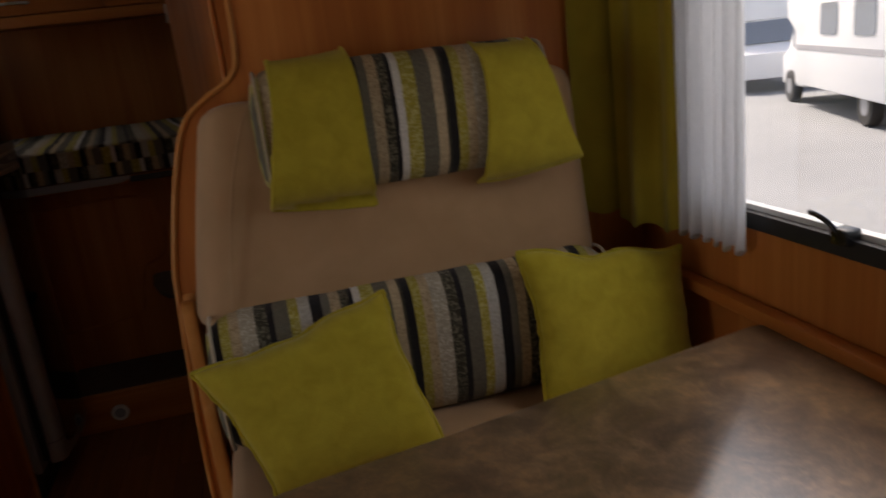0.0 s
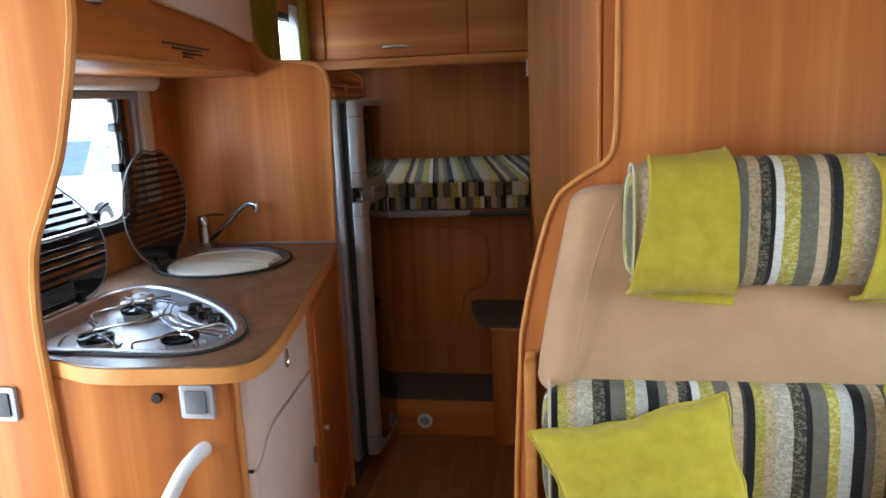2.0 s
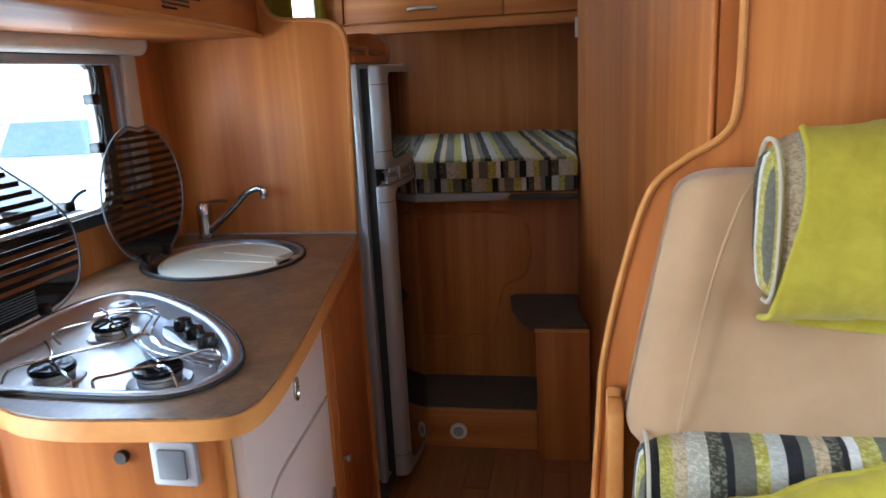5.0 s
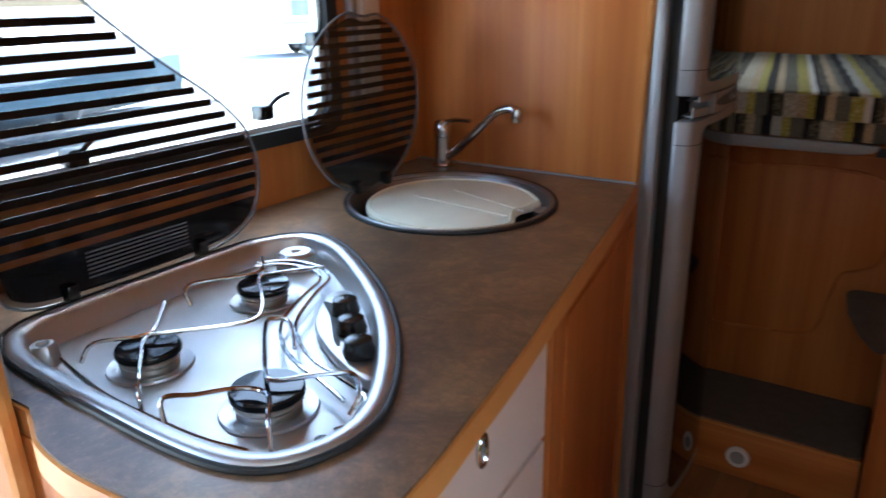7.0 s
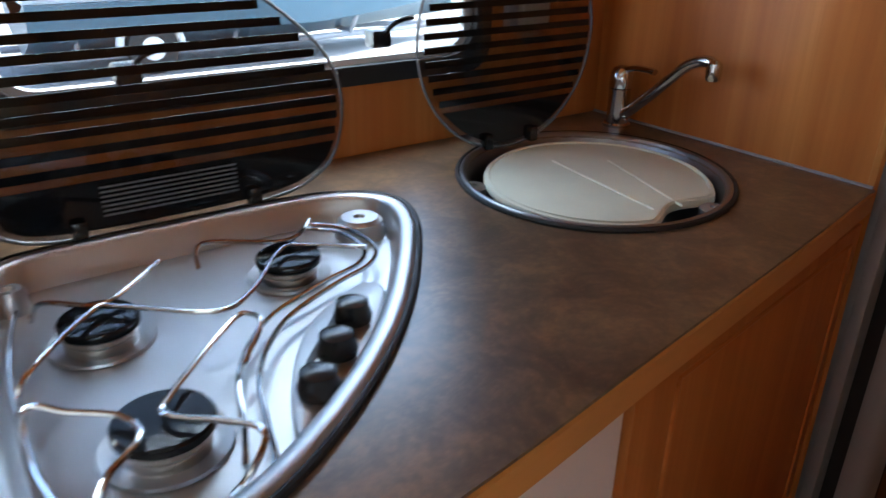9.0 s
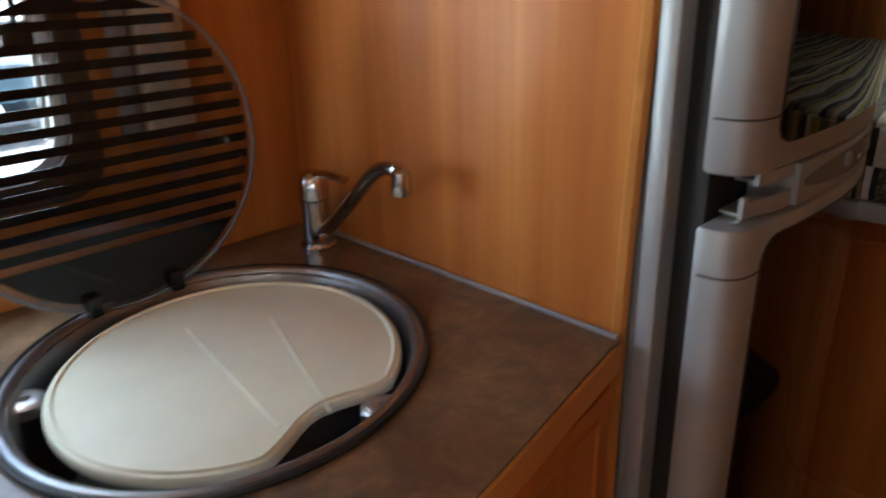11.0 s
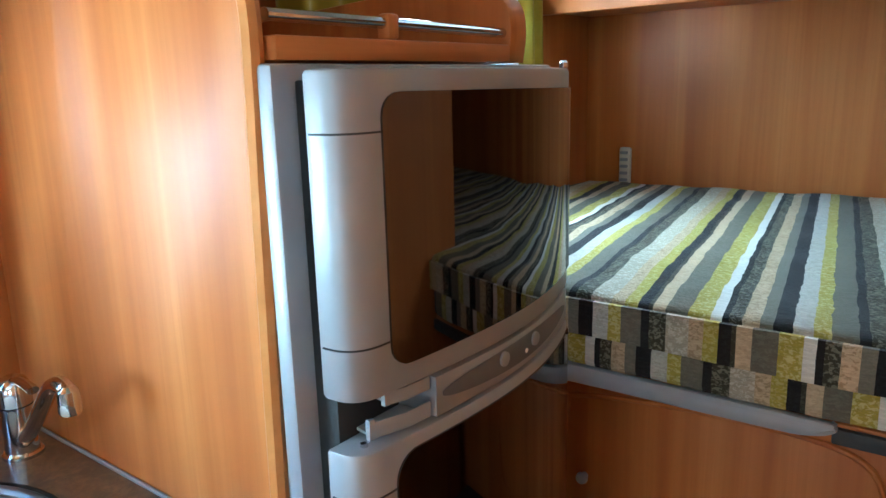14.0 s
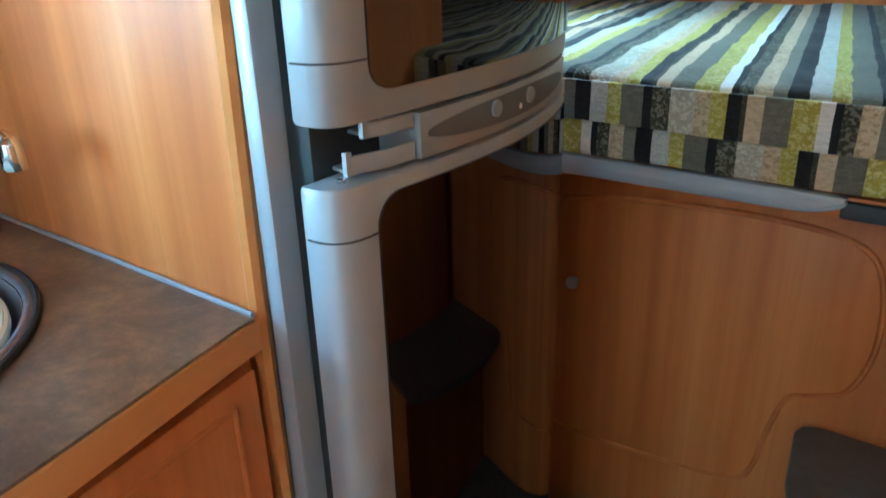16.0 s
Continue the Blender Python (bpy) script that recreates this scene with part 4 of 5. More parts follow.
def panel_on_door(y0, y1, bottom, top, out, mat, name, parent, label):
    bm = bmesh.new()
    cols = []
    for k in range(33):
        f = k / 32
        y = y0 + (y1 - y0) * (0.5 - 0.5 * math.cos(math.pi * f))
        zb, zt = bottom(y), top(y)
        cols.append([bm.verts.new((bulge(y) + o, y, z)) for o, z in ((0.0, zb), (out, zb), (out, zt), (0.0, zt))])
    for a, b in zip(cols, cols[1:]):
        for i in range(3):
            bm.faces.new((a[i], b[i], b[i + 1], a[i + 1]))
    bm.faces.new(cols[0]), bm.faces.new(cols[-1])
    return part(name, bm, mat, parent, label)


def corner(y, y0, r):
    d = max(0.0, r - (y - y0))
    return r - math.sqrt(max(0.0, r * r - d * d))


upper_door = part("freezer_door", prism(door_outline(), 1.138, 1.439, "z", 0.005), SILVER, fridge, "silver curved freezer door")
panel_on_door(2.162, 2.588, lambda y: 1.163 + corner(y, 2.162, 0.022) + 0.010 * (y - 2.2), lambda y: 1.418 - corner(y, 2.162, 0.022) - 0.01 * (y - 2.2), 0.0025, SMOKED, "panel", upper_door, "dark glossy door panel")
lower_door = part("fridge_door", prism(door_outline(), 0.125, 1.087, "z", 0.005), SILVER, fridge, "silver curved fridge door")
panel_on_door(2.162, 2.588, lambda y: 0.16 + corner(y, 2.162, 0.04), lambda y: 1.072 - corner(y, 2.162, 0.030), 0.0025, SMOKED, "panel", lower_door, "dark glossy door panel")
for door_ob, zs in ((upper_door, (1.384, 1.190)), (lower_door, (1.038, 0.20))):
    for z in zs:
        part("seam", tube([(u + (0.0006 if v > 2.13 else 0.0), v - 0.0004, z) for u, v in door_outline()[1:14]], 0.0010, 6, 1), DARKGREY, door_ob, "thin joint round the door grip")
strip = []
for k in range(19):
    y = 2.222 + 0.362 * k / 18
    strip.append((bulge(y) - 0.001, y))
console = part("control_strip", prism(strip + [(-0.4112, 2.584), (-0.4112, 2.222)], 1.0905, 1.1345, "z", 0.002), SILVER, fridge, "silver control strip")
OVAL = lambda y: 0.0145 * math.sqrt(max(0.0, 1 - ((y - 2.395) / 0.1655) ** 2))
panel_on_door(2.231, 2.559, lambda y: 1.114 - OVAL(y), lambda y: 1.114 + OVAL(y), 0.0006, SLATE, "display", console, "dark oval display")
for y in (2.340, 2.418):
    part("button", lathe([(0.0085, 0.0), (0.0085, 0.0035), (0.006, 0.0045)], (bulge(y), y, 1.117), 18, "x"), SILVER, console, "round silver button")
part("indicator", lathe([(0.003, 0.0), (0.003, 0.0015), (0.001, 0.002)], (bulge(2.395), 2.395, 1.109), 10, "x"), WHITEPL, console, "small indicator lamp")


def grip_plate(y0, z0, z1, back):
    """A thin bent lever plate that follows the front, with a turned-in end and a tray behind it."""
    ys = [y0 + (2.219 - y0) * k / 6 for k in range(7)]
    front = [(bulge(max(y, 2.165)) - 0.006 - 0.010 * max(0.0, (2.185 - y) / 0.04), y) for y in ys]
    lever_bm = prism(front + [(x - 0.003, y) for x, y in reversed(front)], z0, z1, "z", 0.001)
    tray = prism([(x - 0.0032, y) for x, y in front] + [(back, ys[-1]), (back, y0 + 0.004)], z0, z0 + 0.003, "z", 0.0, bm=lever_bm)
    x, y = front[0]
    return prism([(x - 0.003, y), (x, y), (x - 0.001, y - 0.006), (x - 0.006, y - 0.006)], z0, z1 + 0.004, "z", 0.0, bm=tray)


part("handle", grip_plate(2.168, 1.1215, 1.1355, -0.404), SILVER, fridge, "silver lever handle")
part("handle", grip_plate(2.150, 1.0915, 1.1085, -0.408), SILVER, fridge, "silver lever handle")
part("latch_pin", lathe([(0.004, 1.087), (0.004, 1.0905), (0.002, 1.091)], (-0.385, 2.140, 0), 12), CHROME, fridge, "small steel pin")
part("hinge_pin", lathe([(0.006, 1.439), (0.006, 1.446), (0.003, 1.449)], (-0.405, 2.572, 0), 12), CHROME, fridge)

# ---- shelf over the fridge ----
shelf = thing("fridge_shelf", (-0.7, 2.33, 1.447), "pear-wood shelf with a metal gallery rail above the fridge", "shelf")
part("board", box(-1.04, -0.450, 2.1235, 2.512, 1.4475, 1.470, 0.003), WOOD_Y, shelf)
part("rail", tube([(-0.462, 2.1235, 1.488), (-0.462, 2.3, 1.487), (-0.462, 2.512, 1.485)], 0.006, 10, 1), CHROME, shelf, "slim metal gallery rail")
part("rail_post", box(-0.471, -0.453, 2.279, 2.297, 1.470, 1.497, 0.004), WOOD, shelf, "wooden rail post")
part("end_panel", prism(curve2([(-0.455, 1.4475), (-0.450, 1.49), (-0.460, 1.525), (-0.50, 1.548), (-0.56, 1.552), (-0.7, 1.547)], 5, False) + [(-1.04, 1.525), (-1.04, 1.4475)], 2.513, 2.553, "y", 0.003), WOOD, shelf)
part("rear_panel", box(-1.044, -1.03, 2.1235, 2.512, 1.471, 1.75), WOOD, shelf)


def curtain(name, mat, p0, p1, z0, z1, folds, depth, label, along="y"):
    """A hanging cloth with folds, from p0 to p1."""
    a, b = Vector((*p0, 0)), Vector((*p1, 0))
    t = (b - a).normalized()
    nrm = Vector((-t.y, t.x, 0))

    def f(u, v, side):
        w = math.sin(u * folds * 2 * math.pi + 0.6 * math.sin(v * 2.4)) * depth * (0.45 + 0.55 * (1 - v)) + 0.3 * depth * math.sin(u * folds * 4.7 + 1)
        hem = 0.008 * math.sin(u * folds * 2 * math.pi + 1.3) * (1 - v)
        q = a + (b - a) * u + nrm * (w + side * 0.0012)
        return Vector((q.x, q.y, z0 + (z1 - z0) * v + hem))

    return solo(name, grid_solid(f, folds * 12, 14, 1), mat, label, "curtain", angle=80)


curtain("sheer_curtain", SHEER, (-1.028, 3.36), (-1.028, 3.48), 1.40, 1.93, 3, 0.006, "white sheer curtain at the bed window")
curtain("curtain", OLIVE, (-1.016, 2.62), (-0.94, 2.95), 1.30, 1.985, 5, 0.016, "olive green curtain drawn aside at the bed window")
curtain("curtain", OLIVE, (-1.014, 3.47), (-1.014, 3.585), 1.30, 1.985, 2, 0.014, "olive green curtain hanging beside the bed window")

# ---- bed and steps ----
bed_base = thing("bed_base", (-0.4, 2.87, 0), "pear-wood bed base with a routed storage door", "bed base")
part("front", box(XL + 0.002, XR - 0.003, 2.868, 2.888, 0.0, 0.93, 0.002), WOOD, bed_base)
GROOVE = [(-0.545, 0.80), (-0.517, 0.836), (-0.33, 0.858), (-0.153, 0.862), (-0.045, 0.842), (-0.01, 0.78), (-0.004, 0.68), (-0.028, 0.602), (-0.075, 0.575), (-0.112, 0.555), (-0.135, 0.47), (-0.148, 0.395), (-0.185, 0.355), (-0.35, 0.338), (-0.51, 0.333), (-0.555, 0.375), (-0.56, 0.58)]
sdoor = part("door", prism(curve2(GROOVE, 4), 2.864, 2.8675, "y", 0.0015), WOOD, bed_base, "curved storage door")
part("groove", tube([(u, 2.8668, v) for u, v in GROOVE], 0.0055, 8, 4, True), WOOD_Y, sdoor, "routed wooden border")
part("knob", lathe([(0.004, -0.022), (0.010, -0.020), (0.012, -0.012), (0.007, -0.006), (0.007, 0.0)], (-0.506, 2.864, 0.672), 18, "y"), SILVER, sdoor, "round steel knob")
part("platform", box(XL + 0.002, 0.186, 2.72, YR - 0.002, 0.931, 0.962, 0.004), WOOD_X, bed_base)
part("platform", box(0.187, XR - 0.002, 2.842, YR - 0.002, 0.931, 0.962, 0.004), WOOD_X, bed_base)
part("rail", prism(curve2([(-0.62, 0.934), (-0.40, 0.935), (-0.15, 0.936), (-0.095, 0.940), (-0.068, 0.950), (-0.066, 0.960), (-0.10, 0.965), (-0.40, 0.966), (-0.62, 0.966)], 4), 2.703, 2.7195, "y", 0.005), GREYTRIM, bed_base, "grey rounded bed rail")
part("lower_trim", box(-0.07, 0.185, 2.708, 2.7195, 0.935, 0.958, 0.003), DARKGREY, bed_base, "dark trim strip")


def padded(x0, x1, y0, y1, z0, z1, r, nx, ny, nz, wave=0.0):
    """A soft block with rounded edges and a slightly uneven skin."""
    bm = bmesh.new()
    bmesh.ops.create_cube(bm, size=2.0)
    bmesh.ops.subdivide_edges(bm, edges=[e for e in bm.edges if abs(e.verts[0].co.x - e.verts[1].co.x) > 1], cuts=nx, use_grid_fill=True)
    bmesh.ops.subdivide_edges(bm, edges=[e for e in bm.edges if abs(e.verts[0].co.y - e.verts[1].co.y) > 1], cuts=ny, use_grid_fill=True)
    bmesh.ops.subdivide_edges(bm, edges=[e for e in bm.edges if abs(e.verts[0].co.z - e.verts[1].co.z) > 1], cuts=nz, use_grid_fill=True)
    hx, hy, hz = (x1 - x0) / 2, (y1 - y0) / 2, (z1 - z0) / 2
    for v in bm.verts:
        p = Vector((v.co.x * hx, v.co.y * hy, v.co.z * hz))
        q = Vector((min(max(p.x, r - hx), hx - r), min(max(p.y, r - hy), hy - r), min(max(p.z, r - hz), hz - r)))
        d = p - q
        if d.length > 1e-9:
            p = q + d.normalized() * r
        c = Vector(((x0 + x1) / 2, (y0 + y1) / 2, (z0 + z1) / 2)) + p
        if wave:
            c += (d.normalized() if d.length > 1e-9 else Vector((0, 0, 1))) * wave * noise.noise(c * 9)
        v.co = c
    return bm


mattress = thing("mattress", (-0.4, 3.3, 0.964), "striped mattress under the quilt", "mattress")
part("body", padded(XL + 0.012, 0.184, 2.706, YR - 0.012, 0.966, 1.026, 0.012, 60, 40, 4, 0.004), STRIPE_LOW, mattress)
part("piping", tube([(XL + 0.02 + 0.14 * k, 2.7035 + 0.0015 * (k % 2), 1.0225 + 0.002 * math.sin(k * 1.7)) for k in range(9)], 0.0028, 8, 5), STRIPE_LOW, mattress, "rolled cloth edge")
quilt = thing("quilt", (-0.4, 3.3, 1.02), "green, grey and cream striped quilt on the bed", "quilt")
part("top", padded(XL + 0.010, 0.185, 2.702, YR - 0.010, 1.026, 1.092, 0.014, 90, 80, 4, 0.007), STRIPE_BED, quilt, "", 80)


def valance(u, v, side):
    x = XL + 0.014 + (0.183 - XL - 0.014) * u
    return Vector((x, 2.701 - 0.004 * (1 + side) - 0.006 * v * noise.noise(Vector((x * 7, 0, v))), 1.083 - 0.060 * v + 0.006 * v * noise.noise(Vector((x * 4, 5, 0)))))


part("front_drop", grid_solid(valance, 90, 8, 1), STRIPE_DROP, quilt, "darker striped front drop", 80)
solo("quilt_end", padded(0.188, XR - 0.010, 2.850, YR - 0.010, 1.018, 1.09, 0.022, 50, 50, 4, 0.006), STRIPE_BED, "striped quilt over the far bed end", "quilt", angle=80)
solo("mattress_end", padded(0.190, XR - 0.012, 2.852, YR - 0.012, 0.964, 1.022, 0.018, 20, 20, 3, 0.0), STRIPE_DROP, "striped mattress at the far bed end", "mattress")
hook = thing("wall_bracket", (-0.905, 3.94, 1.10), "pale perforated bracket on the rear wall", "bracket")
part("plate", box(-0.925, -0.885, 3.930, 3.9495, 1.085, 1.205, 0.008), CREAMPL, hook)
for k in range(5):
    part("rib", box(-0.918, -0.892, 3.922, 3.931, 1.095 + 0.022 * k, 1.105 + 0.022 * k, 0.003), GREYTRIM, hook)

step = thing("step", (-0.2, 2.7, 0), "low carpeted step with a wooden riser", "step")
part("riser", box(-0.47, 0.028, 2.552, 2.566, 0.0, 0.150, 0.002), WOOD_X, step)
part("body", box(-0.47, 0.028, 2.567, 2.866, 0.0, 0.149), WOOD_X, step)
part("nosing", box(-0.47, 0.028, 2.549, 2.562, 0.1505, 0.160, 0.003), EDGE, step, "gold wooden nosing")
part("carpet", padded(-0.465, 0.026, 2.560, 2.863, 0.1495, 0.166, 0.006, 8, 8, 1), CARPET, step, "dark brown carpet")
vent = thing("air_vent", (-0.27, 2.552, 0.07), "round white air vent in the step riser", "vent")
part("ring", lathe([(0.030, -0.008), (0.033, -0.005), (0.033, -0.0005)], (-0.272, 2.552, 0.068), 28, "y"), WHITEPL, vent)
part("grille", lathe([(0.018, -0.0095), (0.020, -0.008)], (-0.272, 2.552, 0.068), 24, "y"), GREYTRIM, vent, "grey vent insert")
stepbox = thing("step_box", (0.08, 2.65, 0), "tall wooden step box with a carpeted top", "step")
SB = [(0.034, 2.478), (0.218, 2.486), (0.196, 2.60), (0.18, 2.72), (0.176, 2.864), (-0.055, 2.864), (-0.078, 2.852), (-0.086, 2.83), (-0.07, 2.70), (-0.03, 2.56), (0.004, 2.49), (0.018, 2.478)]
part("body", prism([(0.034, 2.478), (0.222, 2.486), (0.200, 2.60), (0.186, 2.72), (0.180, 2.864), (0.034, 2.864)], 0.0, 0.505, "z", 0.003), WOOD, stepbox)
part("nosing", box(0.030, 0.220, 2.472, 2.485, 0.500, 0.513, 0.004), EDGE, stepbox, "gold wooden nosing")
part("carpet", prism(SB, 0.506, 0.524, "z", 0.006), CARPET, stepbox, "dark brown carpet")

# ---- rear overhead cabinet ----
rear = thing("rear_cabinet", (0, 3.75, 1.62), "pear-wood overhead cabinet above the bed", "cabinet")
part("body", box(XL + 0.002, XR - 0.002, 3.62, YR - 0.002, 1.62, TOP - 0.003, 0.003), WOOD_X, rear)
part("bottom_lip", box(XL + 0.002, XR - 0.002, 3.592, 3.619, 1.605, 1.655, 0.006), WOOD_X, rear, "rounded lower lip")
for x0, x1 in ((-1.04, -0.93), (-0.922, -0.152), (-0.144, 0.62), (0.628, 1.24)):
    d = part("flap", box(x0, x1, 3.600, 3.618, 1.662, TOP - 0.02, 0.004), WOOD_X, rear, "pear-wood flap")
    if x1 - x0 > 0.3:
        xc = (x0 + x1) / 2
        part("handle", tube([(xc - 0.07, 3.598, 1.712), (xc - 0.04, 3.588, 1.714), (xc, 3.585, 1.715), (xc + 0.04, 3.588, 1.714), (xc + 0.07, 3.598, 1.712)], 0.007, 10, 4), STEEL, d, "slim steel handle")

# ---- bench ----
bench = thing("bench", (0.75, 0.95, 0), "dinette bench with a tan suede seat and backrest", "bench")
part("base", box(0.285, XR - 0.004, 0.70, 1.186, 0.0, 0.418, 0.004), WOOD, bench)
part("seat_cushion", padded(0.262, XR - 0.012, 0.66, 1.180, 0.42, 0.575, 0.035, 30, 16, 5, 0.004), TAN, bench, "tan suede seat cushion", 80)
part("side_board", prism(curve2([(1.118, 0.40), (1.113, 0.70), (1.115, 0.84), (1.128, 0.868), (1.150, 0.875), (1.170, 0.868), (1.186, 0.84), (1.187, 0.40)], 5), 0.222, 0.248, "x", 0.005), EDGE, bench, "gold-edged wooden side board")
bm = padded(-1, 1, -1, 1, -1, 1, 0.16, 34, 8, 24)
for v in bm.verts:
    a, b, c = v.co
    f = (c + 1) / 2
    left = 0.248 + 0.080 * f ** 1.2
    right = 1.085 - 0.02 * f
    front = 1.062 + 0.040 * f
    x = left + (right - left) * (a + 1) / 2
    y = front + (1.184 - front) * (b + 1) / 2
    z = 0.822 + 0.424 * f
    if b < 0:
        y -= 0.012 * (1 - a * a) * (1 - c * c) + 0.004 * noise.noise(Vector((x * 7, 3, z * 7)))
        if a < -0.9:
            y += 0.035 * (-a - 0.9) / 0.1
    v.co = (x, y, z)
part("backrest", bm, TAN, bench, "tan suede back cushion", 80)
part("piping", tube([(0.318, 1.060, 0.835), (0.335, 1.058, 0.95), (0.365, 1.068, 1.10), (0.405, 1.086, 1.215), (0.43, 1.105, 1.238)], 0.0022, 6, 4), TAN, bench, "stitched seam piping")


def bolster(name, x0, x1, yc, zc, ry, rz, mat, label):
    """A soft roll that lies across the bench, flat at the ends."""
    bm = bmesh.new()
    rings, nseg = [], 44
    for i in range(37):
        f = i / 36
        e = min(f, 1 - f) * 36
        s = 1.0 if e >= 3 else (0.80, 0.92, 0.975)[int(e)]
        ring = []
        for k in range(nseg):
            a = 2 * math.pi * k / nseg
            c, q = math.cos(a), math.sin(a)
            sup = (abs(c) ** 2.6 + abs(q) ** 2.6) ** (-1 / 2.6)
            w = 1 + 0.02 * noise.noise(Vector((f * 9, c * 2, q * 2)))
            ring.append(bm.verts.new((x0 + (x1 - x0) * f, yc + ry * c * sup * s * w, zc + rz * q * sup * s * w)))
        rings.append(ring)
    for a, b in zip(rings, rings[1:]):
        for k in range(nseg):
            bm.faces.new((a[k], a[(k + 1) % nseg], b[(k + 1) % nseg], b[k]))
    ob = thing(name, ((x0 + x1) / 2, yc, zc - rz), label, "bolster", "striped bolsters")
    for ring, x, d in ((rings[0], x0, -0.012), (rings[-1], x1, 0.012)):
        cap = bmesh.new()
        loops = [[cap.verts.new((x + d * h + 0.003 * noise.noise(v.co * 30), yc + (v.co.y - yc) * s, zc + (v.co.z - zc) * s)) for v in ring] for s, h in ((1.0, 0.0), (0.93, 0.5), (0.7, 0.85), (0.4, 1.0))]
        for a, b in zip(loops, loops[1:]):
            for k in range(nseg):
                cap.faces.new((a[k], a[(k + 1) % nseg], b[(k + 1) % nseg], b[k]))
        cap.faces.new(loops[-1])
        part("end_panel", cap, STRIPE_END, ob, "striped end panel", 80)
    part("roll", bm, mat, ob, "", 80)
    for x, s in ((x0, 0.93), (x1, 0.93)):
        ring = [(x + (0.004 if x == x0 else -0.004), yc + ry * s * math.cos(a) * (abs(math.cos(a)) ** 2.6 + abs(math.sin(a)) ** 2.6) ** (-1 / 2.6), zc + rz * s * math.sin(a) * (abs(math.cos(a)) ** 2.6 + abs(math.sin(a)) ** 2.6) ** (-1 / 2.6)) for a in [2 * math.pi * k / 40 for k in range(40)]]
        part("piping", tube(ring, 0.0035, 6, 1, True), CREAMCLOTH, ob, "cream corded piping")
    return ob


bolster("bolster", 0.432, 0.985, 1.078, 1.183, 0.072, 0.122, STRIPE_ROLL, "striped bolster lying against the backrest top")
bolster("bolster", 0.272, 1.09, 1.060, 0.722, 0.070, 0.145, STRIPE_SEAT, "striped bolster lying on the bench seat")


def wrap(name, corners, yc, zc, ry, rz, label):
    """A lime cloth folded over the front of the upper bolster; corners are x and height from top left, clockwise."""
    (ax, az), (bx, bz), (cx, cz), (dx, dz) = corners

    def f(u, v, side):
        pinch = 1 - 0.020 * math.sin(math.pi * u) * (1 if v < 0.5 else -1) * abs(2 * v - 1)
        x = (ax + (bx - ax) * u) * (1 - v) + (dx + (cx - dx) * u) * v
        zt, zb = az + (bz - az) * u, dz + (cz - dz) * u
        z = zt + (zb - zt) * v
        z = zc + (z - zc) * pinch
        q = min(1.0, abs(z - zc) / (rz + 0.012))
        y = yc - (ry + 0.010) * (1 - q ** 2.6) ** (1 / 2.6)
        y -= 0.005 * (1 + side) + 0.004 * noise.noise(Vector((x * 12, z * 12, 1.0)))
        x += 0.006 * math.sin(v * 5 + u)
        return Vector((x, y - 0.004, z))

    ob = thing(name, ((ax + bx) / 2, yc, zc + rz), label, "cushion cover")
    part("cloth", grid_solid(f, 26, 30, 1), LIME, ob, "", 80)
    rim = [(k / 16, 1) for k in range(16)] + [(1, 1 - k / 16) for k in range(17)]
    rim = [(0, k / 16) for k in range(16)] + rim
    part("hem", tube([f(u, v, 0) for u, v in rim], 0.0050, 8, 2), LIME, ob, "thick turned hem", 80)
    return ob


wrap("folded_cover", [(0.464, 1.314), (0.596, 1.322), (0.628, 1.024), (0.436, 1.046)], 1.078, 1.183, 0.072, 0.122, "lime green cloth folded over the bolster")
wrap("folded_cover", [(0.848, 1.304), (0.948, 1.300), (1.038, 1.066), (0.846, 1.034)], 1.078, 1.170, 0.072, 0.122, "lime green cloth folded over the bolster end")


def pillow(name, corners, bulge_amount, label):
    """A lime scatter cushion with pointed corners; corners from top left, clockwise."""
    a, b, c, d = (Vector(q) for q in corners)
    nrm = (b - a).cross(d - a).normalized()

    def f(u, v, side):
        s, t = 2 * u - 1, 2 * v - 1
        k = 1 - 0.075 * (1 - t * t) * s * s
        m = 1 - 0.075 * (1 - s * s) * t * t
        uu, vv = 0.5 + 0.5 * s * k, 0.5 + 0.5 * t * m
        p = (a + (b - a) * uu) * (1 - vv) + (d + (c - d) * uu) * vv
        h = max(0.0, (1 - s ** 4) * (1 - t ** 4)) ** 0.55 * bulge_amount
        return p + nrm * side * h + nrm * 0.010 * noise.noise(p * 9) + Vector((0.008 * noise.noise(p * 13 + Vector((7, 0, 0))), 0, 0.011 * noise.noise(p * 14)))

    ob = thing(name, (c + d) / 2, label, "pillow")
    part("cover", grid_solid(f, 44, 36), LIME, ob, "", 80)
    rim = [(k / 24, 0) for k in range(24)] + [(1, k / 24) for k in range(24)] + [(1 - k / 24, 1) for k in range(24)] + [(0, 1 - k / 24) for k in range(24)]
    rim = [f(u, v, 1) + Vector((0.0035 * noise.noise(Vector((u * 21, v * 21, 2))), 0, 0.0035 * noise.noise(Vector((u * 23, v * 23, 5))))) for u, v in rim]
    part("seam", tube(rim, 0.0042, 6, 2, True), LIME, ob, "pressed seam round the edge", 80)
    return ob


pillow("pillow", [(0.240, 0.955, 0.797), (0.602, 0.990, 0.872), (0.672, 0.872, 0.580), (0.345, 0.860, 0.572)], 0.052, "lime green scatter cushion on the bench")
pillow("pillow", [(0.880, 0.985, 0.900), (1.232, 0.975, 0.850), (1.222, 0.90, 0.586), (0.880, 0.905, 0.582)], 0.045, "lime green scatter cushion by the window wall")

# ---- table ----
table = thing("table", (0.75, 0.2, 0), "brown stone-look dinette table", "table")
